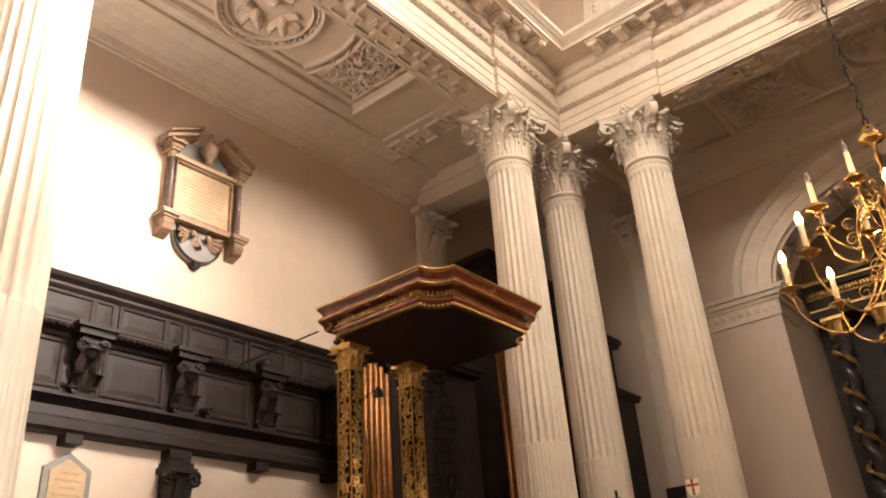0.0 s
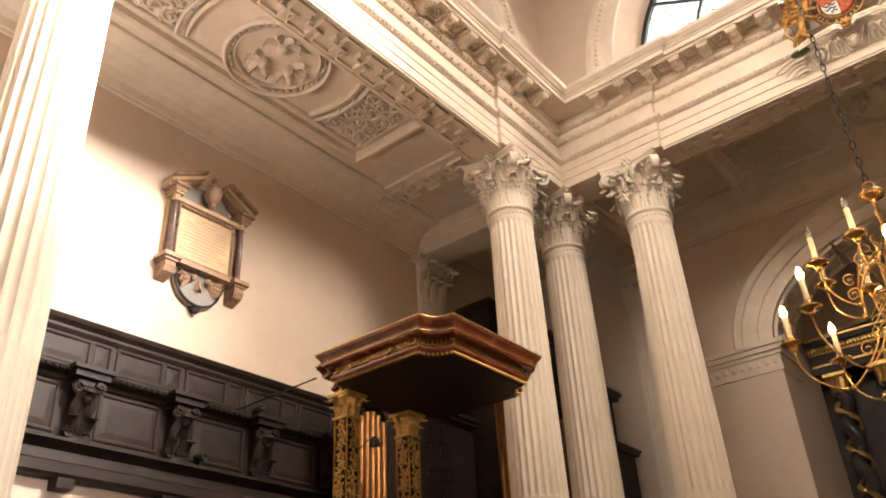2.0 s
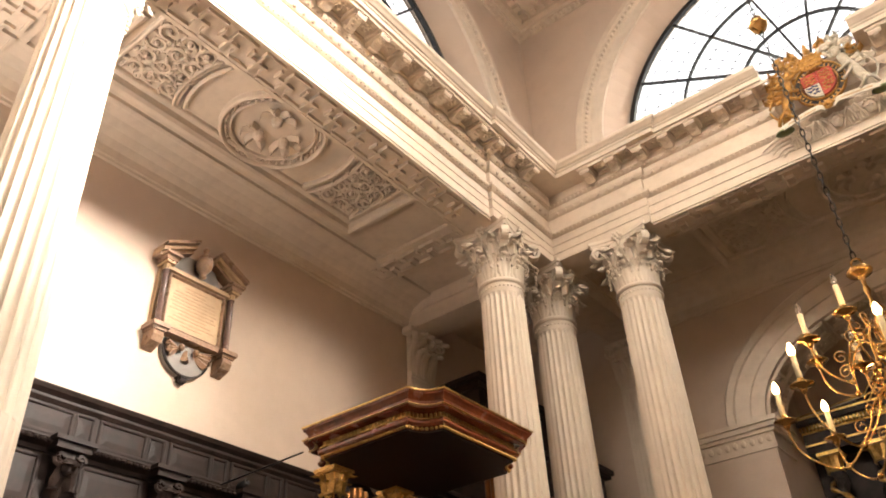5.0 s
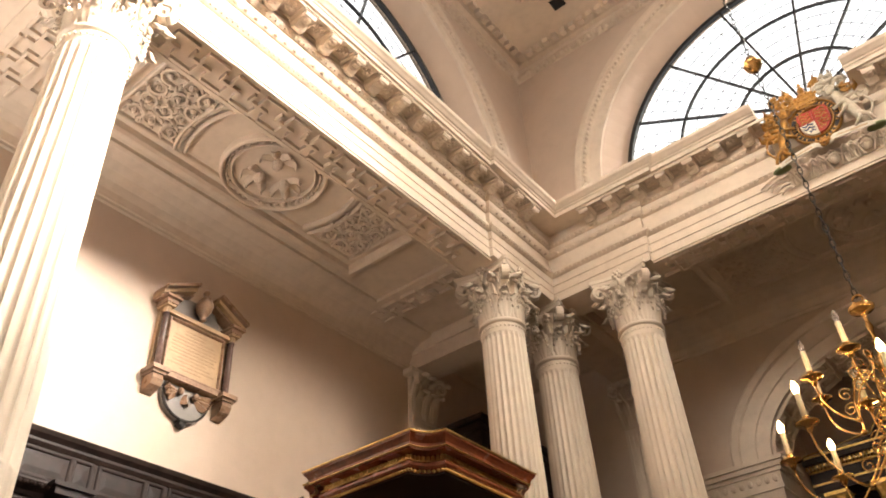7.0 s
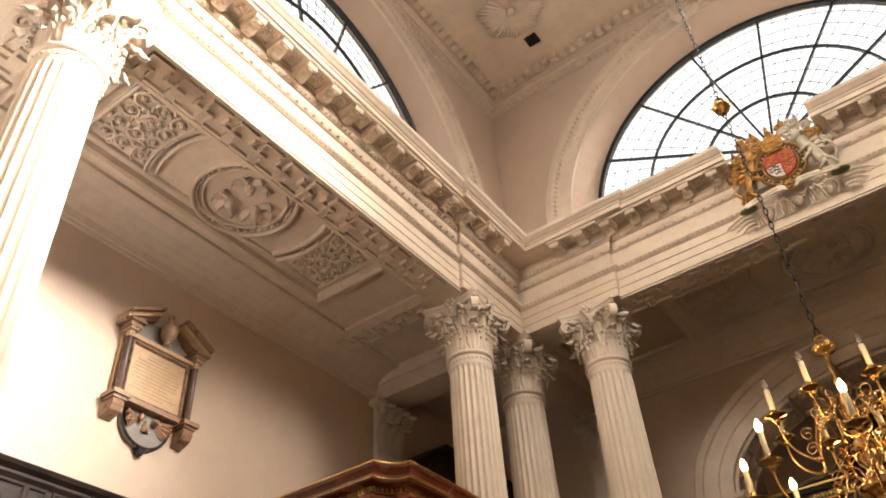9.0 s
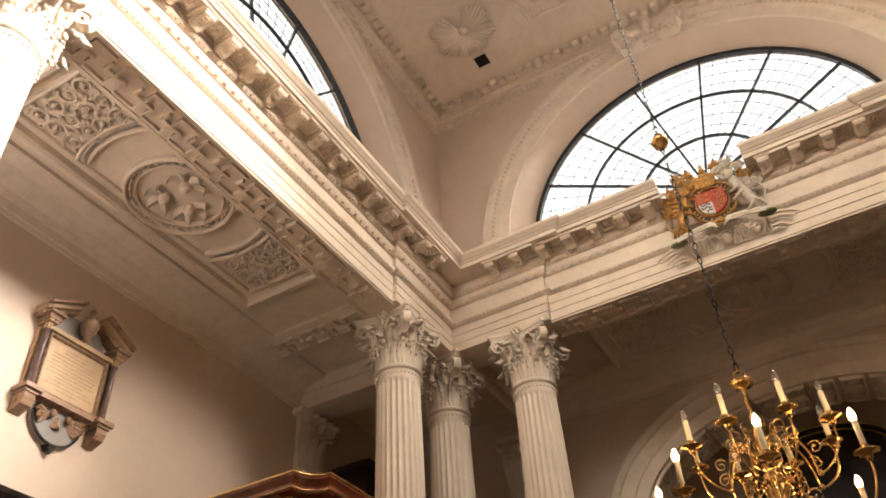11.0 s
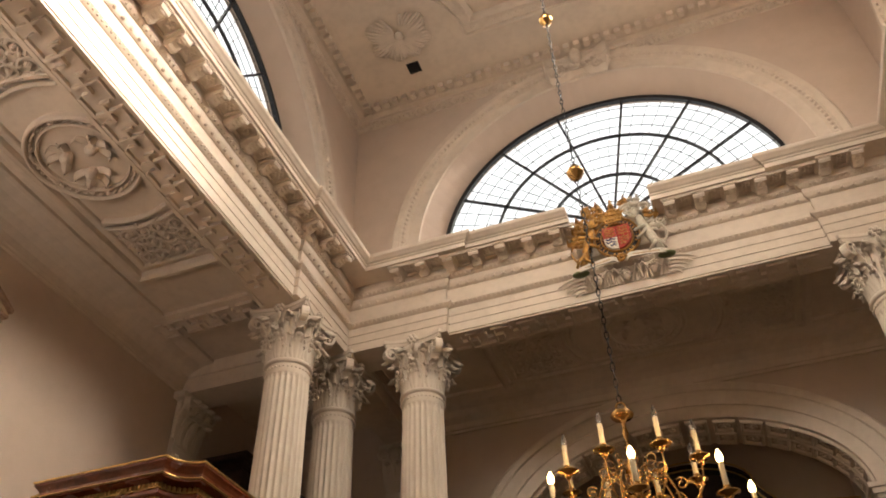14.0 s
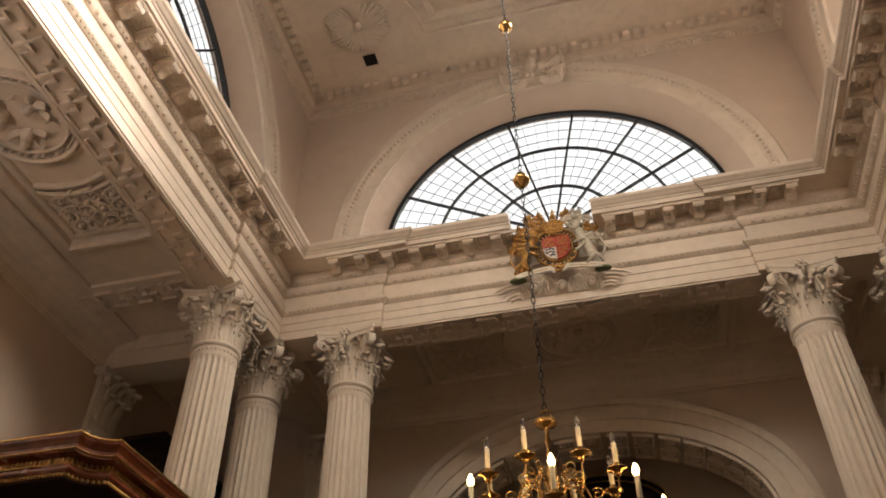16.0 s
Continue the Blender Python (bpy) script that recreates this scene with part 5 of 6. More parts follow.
for d0, z0, pitch, egg in ((0.158, PZ0 + 0.135, 0.042, False), (0.148, PZ0 + 0.022, 0.034, True)):
    out = canopy_outline(d0)
    for i, p in enumerate(out):
        q = out[(i + 1) % len(out)]
        d = math.hypot(q[0] - p[0], q[1] - p[1])
        n = max(1, int(d / pitch))
        for k in range(n):
            f = (k + 0.5) / n
            x, y = p[0] + (q[0] - p[0]) * f, p[1] + (q[1] - p[1]) * f
            if egg:
                blob(bm2, (x, y, z0), (0.019, 0.019, 0.016), 6)
            else:
                box(bm, x - 0.011, y - 0.011, z0, x + 0.011, y + 0.011, z0 + 0.036)
part("dentil_band", bm, GILT, can)["kind"] = "stuff"
part("gilt_egg_row", bm2, GILT, can)["kind"] = "stuff"
PW = 0.092
for k, (x, y) in enumerate(((-5.66, 5.62), (-5.66, 6.55))):
    post = part("post", boxes((x - PW + 0.015, y - PW + 0.015, 0.0, x + PW - 0.015, y + PW - 0.015, 4.24)), OAK, pulpit)
    # corner fillets and carved faces
    for sx in (-1, 1):
        for sy in (-1, 1):
            part("corner_fillet", boxes((x + sx * (PW - 0.008) - 0.008, y + sy * (PW - 0.008) - 0.008, 2.0, x + sx * (PW - 0.008) + 0.008, y + sy * (PW - 0.008) + 0.008, 4.22)), AGED, post)
    for rz in (0, -90):
        bm = bmesh.new()
        m = Matrix.Translation((x, y, 0)) @ pose(0, 0, 0, 0, 0, rz) @ Matrix.Translation((PW - 0.012, 0, 3.2)) @ Matrix(((0, 0, 1, 0), (1, 0, 0, 0), (0, 1, 0, 0), (0, 0, 0, 1)))
        foliage(bm, m, 0.10, 2.0, 20 + k, cell=0.10)
        part("gilt_carving", bm, GILT, post, label="gilded leaf carving")
    cap = part("post_capital", boxes((x - 0.07, y - 0.07, 4.24, x + 0.07, y + 0.07, 4.43), (x - 0.13, y - 0.13, 4.43, x + 0.13, y + 0.13, 4.455), (x - 0.145, y - 0.145, 4.455, x + 0.145, y + 0.145, PZ0 - 0.004), (x - 0.105, y - 0.105, 4.22, x + 0.105, y + 0.105, 4.245)), GILT, post)
    bm = bmesh.new()
    for rz in range(8):
        m = Matrix.Translation((x, y, 4.25)) @ pose(0, 0, 0, 0, 0, 45 * rz) @ Matrix.Translation((0.068 if rz % 2 == 0 else 0.095, 0, 0))
        leaf_mesh(bm, m, 0.16, 0.10, 0.8, nu=4, nv=6)
        leaf_mesh(bm, m @ pose(0.01, 0, -0.01, 0, 0, 22), 0.10, 0.08, 0.8, nu=4, nv=6)
    part("capital_leaves", bm, GILT, cap)
part("drum", lathe([(0.3, 0), (0.25, 0.8), (0.55, 1.4), (0.8, 1.6), (0.78, 2.5), (0.85, 2.6), (0.8, 2.65)], 8, center=(-4.95, 6.1, 0)), MAHOGANY, pulpit)
# reading lamp on the post
rl = thing("reading_lamp", (-5.50, 5.66, 3.95), "small black reading lamp fixed to the post", "lamp")
bm = tube(bmesh.new(), [(-5.535, 5.66, 3.9), (-5.47, 5.72, 3.98), (-5.42, 5.78, 4.02)], 0.008, 6)
part("arm", bm, IRON, rl)
bm = lathe([(0.055, 0), (0.05, 0.03), (0.02, 0.09), (0.012, 0.10)], 14)
bm.transform(pose(-5.42, 5.78, 3.94, 25, 20, 0))
part("shade", bm, IRON, rl, smooth=True)
rod = thing("tie_rod", (-7.0, 5.8, 4.5), "thin dark iron tie rod from the wall", "tie rod")
part("rod", tube(bmesh.new(), [(WL + 0.1, 5.86, 4.92), (PX0 + 0.1, 5.33, PZ0 + 0.15)], 0.009, 8), IRON, rod)

# ---- organ case in the corner ----
organ = thing("organ_case", (-7.0, 10.5, 0), "dark oak organ case with tall gilded pipes", "organ")
part("side_case", boxes((WL, 7.66, 0, -7.25, 9.95, 5.42)), OAK, organ)
part("side_cornice", boxes((WL, 7.62, 5.42, -7.15, 9.99, 5.48), (WL, 7.6, 5.48, -7.1, 10.02, 5.54)), OAK, organ)
part("tower", boxes((WL + 0.02, 10.2, 0, -6.95, 12.3, 7.55)), OAK, organ)
part("tower_cornice", boxes((WL + 0.02, 10.1, 7.55, -6.85, 12.4, 7.65), (WL + 0.02, 10.15, 7.4, -6.9, 12.35, 7.45)), OAK, organ)
part("middle_case", boxes((-6.95, 10.9, 0, -5.97, 12.3, 6.1)), OAK, organ)
part("middle_cornice", boxes((-6.95, 10.82, 6.1, -5.87, 12.38, 6.16), (-6.95, 10.78, 6.16, -5.82, 12.4, 6.24)), OAK, organ)
part("low_case", boxes((-5.97, 11.0, 0, -5.72, 12.3, 5.1)), OAK, organ)
part("low_cornice", boxes((-5.97, 10.92, 5.1, -5.66, 12.38, 5.16), (-5.97, 10.9, 5.16, -5.63, 12.4, 5.2)), OAK, organ)
for i in range(5):
    y = 7.10 + 0.100 * i
    h = 4.86 + 0.14 * math.sin(math.pi * (i + 0.5) / 5)
    part("pipe", lathe([(0.012, 2.6), (0.042, 2.85), (0.046, 3.3), (0.046, h - 0.01), (0.040, h)], 14, center=(-6.9, y, 0)), BRONZE, organ, smooth=True)
part("pipe_back", boxes((-7.25, 7.01, 0, -6.98, 8.79, 5.10)), OAK, organ)
part("pipe_arch", mould(bmesh.new(), [(7.01, 2.7), (7.01, 4.88)] + [(7.30 + 0.29 * math.cos(a), 4.88 + 0.22 * math.sin(a)) for a in [math.pi * (1 - k / 12) for k in range(13)]] + [(7.59, 2.7)], 0.05, 0.1, False, Matrix(((0, 0, 1, -6.98), (1, 0, 0, 0), (0, 1, 0, 0), (0, 0, 0, 1)))), OAK, organ)
for i in range(4):
    part("pipe", lathe([(0.012, 3.6), (0.06, 3.9), (0.065, 4.2), (0.065, 5.8 - 0.1 * i)], 14, center=(-6.8 + 0.23 * i, 10.83, 0)), BRONZE, organ, smooth=True)
for k in range(14):
    z = 3.0 + 0.16 * k
    for dy, a, h, c in ((0.3 + 0.1 * math.sin(k), 0, 0.25, 0.5), (0.05 + 0.14 * math.sin(k * 1.7), 20, 0.22, 0.7)):
        part("carved_leaf", leaf_mesh(bmesh.new(), pose(-6.98, 8.45 + dy, z, 0, 0, a), h, 0.2, c, nu=4, nv=6), OAK, organ)
for i in range(2):
    part("pipe", lathe([(0.012, 2.6), (0.045, 2.9), (0.05, 3.3), (0.05, 5.95 - 0.08 * i)], 14, center=(-6.87 + 0.10 * i, 10.13, 0)), BRONZE, organ, smooth=True)
part("pipe_rail", boxes((-6.98, 7.01, 3.2, -6.84, 8.79, 3.28)), OAK, organ)
rail = thing("dark_rail", (-5.3, 12.3, 3.2), "dark oak rail against the end wall", "rail")
part("rail", boxes((-5.5, 12.4, 3.5, -4.3, 12.55, 3.68)), OAK, rail)

# ---- shield on a column ----
sh = thing("wall_shield", (-3.85, 9.5, 3.1), "small white shield with a red cross", "shield")
ms = pose(-3.875, 9.52, 3.16, 0, 0, 6) @ Matrix(((1, 0, 0, 0), (0, 0, -1, 0), (0, 1, 0, 0), (0, 0, 0, 1)))
sp_ = [(-0.075, 0.09), (0.075, 0.09), (0.075, -0.01)] + [(0.075 * math.cos(a), -0.01 - 0.1 * math.sin(a)) for a in (0.4, 0.8, 1.2, 1.57, 1.94, 2.34, 2.74)] + [(-0.075, -0.01)]
part("plate", prism(bmesh.new(), sp_, ms, 0.012), WAX, sh)
part("red_cross", prism(bmesh.new(), [(-0.014, 0.09), (0.014, 0.09), (0.014, 0.035), (0.075, 0.035), (0.075, 0.007), (0.014, 0.007), (0.014, -0.1), (-0.014, -0.1), (-0.014, 0.007), (-0.075, 0.007), (-0.075, 0.035), (-0.014, 0.035)], ms @ Matrix.Translation((0, 0, 0.012)), 0.003), RED, sh)

# ---- staff beside the columns ----
stf = thing("staff", (-4.62, 9.0, 0), "slender black staff with a small cross on top", "staff")
part("pole", tube(bmesh.new(), [(-4.62, 9.0, 0), (-4.62, 9.0, 3.0)], 0.016, 10), IRON, stf)
part("knob", blob(bmesh.new(), (-4.62, 9.0, 3.02), (0.035, 0.035, 0.03), 12), IRON, stf, smooth=True)
part("cross", boxes((-4.632, 8.988, 3.04, -4.608, 9.012, 3.19), (-4.67, 8.99, 3.085, -4.57, 9.01, 3.105)), IRON, stf)

# ---- chandelier ----
CHX, CHY = -0.47, 5.1
ch = thing("chandelier", (CHX, CHY, CEIL), "polished brass chandelier with electric candles, on a chain", "chandelier")
chain = part("chain", tube(bmesh.new(), [(CHX, CHY, CEIL - 0.02), (CHX, CHY, CEIL)], 0.06, 12), BRASS, ch)


def link_mesh():
    bm = bmesh.new()
    pts = [(0.014 * math.cos(a), 0, 0.042 * math.sin(a)) for a in [math.tau * k / 10 for k in range(10)]]
    rings = []
    for k, p in enumerate(pts):
        a = math.tau * k / 10
        d = Vector((math.cos(a), 0, math.sin(a)))
        rings.append([bm.verts.new(Vector(p) + (d * math.cos(b) + Vector((0, 1, 0)) * math.sin(b)) * 0.0052) for b in (0, 1.257, 2.513, 3.77, 5.027)])
    for k in range(10):
        a, b = rings[k], rings[(k + 1) % 10]
        for j in range(5):
            bm.faces.new((a[j], a[(j + 1) % 5], b[(j + 1) % 5], b[j]))
    return bm


lk = part("link", link_mesh(), IRON, chain, world=False)
ci = parent_world(ch).inverted()
n = int((CEIL - 4.42) / 0.068)
for i in range(n):
    m = ci @ pose(CHX, CHY, 4.44 + 0.068 * i, 0, 0, 90 * (i % 2))
    if i == 0:
        lk.matrix_basis = m
    else:
        share(lk, chain, m)
for z in (6.72, 9.08, 11.6):
    part("chain_ball", lathe([(0.01, -0.10), (0.03, -0.085), (0.035, -0.06), (0.06, -0.045), (0.078, 0.0), (0.06, 0.045), (0.03, 0.06), (0.035, 0.085), (0.01, 0.1)], 16, center=(CHX, CHY, z)), BRASS, ch, smooth=True)
part("hook", tube(bmesh.new(), [(CHX + x, CHY, 4.385 + z) for x, z in spiral(0, 0, 0.032, 0.03, 0.85, -1.2, 14)], 0.009, 8), BRASS, ch)
stem = part("stem", lathe([(0.005, 2.72), (0.03, 2.75), (0.05, 2.79), (0.02, 2.84), (0.05, 2.87), (0.14, 2.92), (0.2, 3.0), (0.22, 3.08), (0.2, 3.16), (0.14, 3.24), (0.06, 3.28), (0.05, 3.31), (0.10, 3.34), (0.13, 3.37), (0.13, 3.40), (0.06, 3.43),
                       (0.045, 3.5), (0.07, 3.54), (0.085, 3.6), (0.06, 3.66), (0.035, 3.7), (0.08, 3.73), (0.09, 3.76), (0.035, 3.8), (0.02, 3.86), (0.034, 3.9), (0.038, 3.95), (0.02, 4.0), (0.014, 4.04), (0.028, 4.07),
                       (0.014, 4.1), (0.012, 4.14), (0.024, 4.18), (0.012, 4.22), (0.016, 4.26), (0.03, 4.285), (0.072, 4.30), (0.082, 4.318), (0.075, 4.335), (0.045, 4.34), (0.02, 4.365), (0.01, 4.37)], 28, center=(CHX, CHY, 0)), BRASS, ch, smooth=True)


def arm(r, za, zc, dip, lit):
    """One arm of the chandelier in its local plane: the arm, a drip pan, a candle and a bulb."""
    bm = bmesh.new()
    pts = []
    ctl = [(0.07, za), (0.12, za + 0.09), (0.2, za + 0.06), (0.26, za - 0.07), (r * 0.62, za - dip), (r * 0.85, za - dip * 0.75), (r * 0.98, za - dip * 0.25), (r, zc)]
    for i in range(len(ctl) - 1):
        p0, p1, p2, p3 = ctl[max(i - 1, 0)], ctl[i], ctl[i + 1], ctl[min(i + 2, len(ctl) - 1)]
        for k in range(4):
            t = k / 4
            pts.append(tuple(0.5 * (2 * p1[c] + (p2[c] - p0[c]) * t + (2 * p0[c] - 5 * p1[c] + 4 * p2[c] - p3[c]) * t * t + (3 * p1[c] - p0[c] - 3 * p2[c] + p3[c]) * t ** 3) for c in (0, 1)))
    pts.append(ctl[-1])
    tube(bm, [(x, 0, z) for x, z in pts], 0.0066, 8)
    for sc_ in (spiral(0.19, za + 0.1, 0.055, 0.01, 1.3, 4.2, 14, 1), spiral(0.30, za - dip * 0.2, 0.045, 0.01, 1.3, 2.4, 14, -1)):
        tube(bm, [(x, 0, z) for x, z in sc_], 0.0055, 6)
    blob(bm, (r * 0.62, 0, za - dip), (0.02, 0.02, 0.02), 8)
    a = part("arm", bm, BRASS, ch, smooth=True, world=False)
    part("drip_pan", lathe([(0.012, zc - 0.05), (0.02, zc - 0.03), (0.028, zc - 0.008), (0.066, zc), (0.07, zc + 0.008), (0.062, zc + 0.005), (0.02, zc + 0.004), (0.018, zc + 0.03), (0.022, zc + 0.045)], 20, center=(r, 0, 0)), BRASS, a, smooth=True, world=False)
    part("candle", lathe([(0.0165, zc + 0.045), (0.0165, zc + 0.185), (0.012, zc + 0.19)], 14, center=(r, 0, 0)), WAX, a, smooth=True, world=False)
    part("bulb", lathe([(0.010, zc + 0.188), (0.018, zc + 0.203), (0.022, zc + 0.222), (0.015, zc + 0.248), (0.004, zc + 0.270)] if lit else [(0.008, zc + 0.19), (0.016, zc + 0.205), (0.019, zc + 0.222), (0.012, zc + 0.252), (0.003, zc + 0.272)], 12, center=(r, 0, 0)), BULB if lit else CLEAR, a, smooth=True, world=False)
    return a


def clear_bulb():
    m = bpy.data.materials.new("clear_bulb")
    m.use_nodes = True
    b = m.node_tree.nodes["Principled BSDF"]
    b.inputs["Roughness"].default_value, b.inputs["Transmission Weight"].default_value = 0.03, 0.9
    return m


CLEAR = clear_bulb()


def arm_ring(r, za, zc, dip, lit, n, a0):
    a = arm(r, za, zc, dip, lit)
    base = Matrix.Translation((0, 0, -CEIL))
    a.matrix_basis = base @ pose(0, 0, 0, 0, 0, a0)
    for i in range(1, n):
        m = base @ pose(0, 0, 0, 0, 0, a0 + 360 / n * i)
        b = share(a, ch, m, "arm")
        for c in a.children:
            share(c, b, Matrix(), c.name.split(".")[0])


arm_ring(0.70, 3.40, 3.48, 0.26, True, 8, -84)
arm_ring(0.45, 3.78, 3.87, 0.20, False, 8, -59)
for z0, s in ((3.62, 1), (3.95, 1), (3.2, -1)):
    bm = tube(bmesh.new(), [(0.1 + x, 0, z0 + z) for x, z in spiral(0.04, 0, 0.06, 0.01, 1.4, 3.1, 14, s)], 0.0055, 5)
    base = Matrix.Translation((0, 0, -CEIL))
    scl = part("scroll", bm, BRASS, ch, m=base @ pose(0, 0, 0, 0, 0, 22), world=False)
    for i in range(1, 8):
        share(scl, ch, base @ pose(0, 0, 0, 0, 0, 45 * i + 22), "scroll")
for i in range(8):
    a = radians(45 * i - 84)
    lt = bpy.data.lights.new("candle_light", "POINT")
    lt.energy, lt.color, lt.shadow_soft_size = 4.5, (1.0, 0.6, 0.28), 0.03
    new("candle_light", lt).matrix_world = Matrix.Translation((CHX + 0.70 * math.cos(a), CHY + 0.70 * math.sin(a), 3.80))

# ---- royal arms on the entablature ----
arms = thing("carved_arms", (MIDX, YF - 0.3, 8.8), "painted and gilded carved coat of arms on the beam", "coat of arms")
AX, AY = MIDX + 0.03, YF - 0.27
A = Matrix(((1, 0, 0, AX), (0, 0, -1, AY), (0, 1, 0, 9.35), (0, 0, 0, 1)))       # (x, z, out of the beam)
part("backing", prism(bmesh.new(), [(-0.5, -0.16), (0.5, -0.16), (0.5, 0.1), (0.3, 0.45), (-0.3, 0.45), (-0.5, 0.1)], A @ Matrix.Translation((0, 0, -0.25)), 0.2), STUCCO, arms)
for s in (-1, 1):
    part("green_base", blob(bmesh.new(), A @ Vector((s * 0.62, -0.45, -0.02)), (0.13, 0.08, 0.035), 12), GREEN, arms, smooth=True)
oval = lambda rx, rz: [(rx * math.cos(a), rz * math.sin(a)) for a in [math.tau * k / 40 for k in range(40)]]
part("garter_field", prism(bmesh.new(), oval(0.26, 0.285), A @ Matrix.Translation((0, 0, -0.08)), 0.12), MAHOGANY, arms)
gar = part("garter", mould(bmesh.new(), oval(0.28, 0.305), 0.095, 0.03, m=A @ Matrix.Translation((0, 0, 0.03))), BLACKM, arms, label="dark band with gilt letters")
for rx, rz in ((0.325, 0.35), (0.236, 0.261)):
    part("gilt_rim", mould(bmesh.new(), oval(rx, rz), 0.026, 0.055, m=A @ Matrix.Translation((0, 0, 0.03))), AGED, gar)
bm = bmesh.new()
for k in range(30):
    if k % 7 != 6:
        a = math.tau * k / 30
        c, s = math.cos(a), math.sin(a)
        prism(bm, [(0.262 * c - 0.011 * s, 0.287 * s + 0.011 * c), (0.262 * c + 0.011 * s, 0.287 * s - 0.011 * c), (0.298 * c + 0.011 * s, 0.324 * s - 0.011 * c), (0.298 * c - 0.011 * s, 0.324 * s + 0.011 * c)], A @ Matrix.Translation((0, 0, 0.056)), 0.006)
part("garter_marks", bm, AGED, gar)["kind"] = "stuff"
for sx, sz, mat in ((-1, 1, RED), (1, 1, RED), (-1, -1, SILVER), (1, -1, RED)):
    rx, rz = (0.205, 0.20) if sz > 0 else (0.205, 0.235)
    if sz > 0:
        pts = [(0.004, 0.004), (0.195, 0.004), (0.205, 0.12), (0.19, 0.19), (0.10, 0.20), (0.004, 0.185)]
    else:
        pts = [(0.004, 0.004)] + [(0.004 + rx * math.cos(a) * 0.95, 0.004 + rz * math.sin(a) * 0.95) for a in [math.pi / 2 * k / 6 for k in range(7)]]
    pts = [(sx * x, sz * z) for x, z in pts][:: sx * sz]
    q = part("quarter", prism(bmesh.new(), pts, A @ Matrix.Translation((0, 0, 0.04)), 0.05), mat, arms)
    for k in range(3):
        w = 0.15 if sz > 0 or k < 2 else 0.09
        bm = tube(bmesh.new(), [A @ Vector((sx * (0.025 + w * t), sz * (0.035 + 0.055 * k + 0.016 * math.sin(t * 11)), 0.092)) for t in (0, 0.15, 0.3, 0.45, 0.6, 0.75, 0.9, 1)], 0.011, 5, taper=[0.5, 1.4, 0.7, 1.5, 0.8, 1.4, 0.8, 0.4])
        part("charge", bm, BLUE if mat is SILVER else AGED, q)
crown = part("crown", prism(bmesh.new(), [(-0.12, 0.29), (0.12, 0.29), (0.15, 0.44), (0.10, 0.52), (0, 0.55), (-0.10, 0.52), (-0.15, 0.44)], A @ Matrix.Translation((0, 0, -0.02)), 0.1), AGED, arms)
bm = bmesh.new()
for k in range(7):
    x = -0.14 + 0.28 * k / 6
    blob(bm, A @ Vector((x, 0.34, 0.08)), (0.022, 0.022, 0.022), 6)
    blob(bm, A @ Vector((x * 1.1, 0.46 + 0.07 * (1 - (x / 0.14) ** 2), 0.08)), (0.026, 0.02, 0.026), 6)
for k in range(5):
    x = -0.09 + 0.045 * k
    tube(bm, [A @ Vector((x * (1 - 0.6 * t), 0.42 + 0.2 * t, 0.08 * (1 - t))) for t in (0, 0.3, 0.6, 1)], 0.016, 6)
blob(bm, A @ Vector((0, 0.66, 0.02)), (0.05, 0.05, 0.06), 8)
blob(bm, A @ Vector((0, 0.75, 0.02)), (0.025, 0.025, 0.05), 8)
part("crown_jewels", bm, AGED, crown)
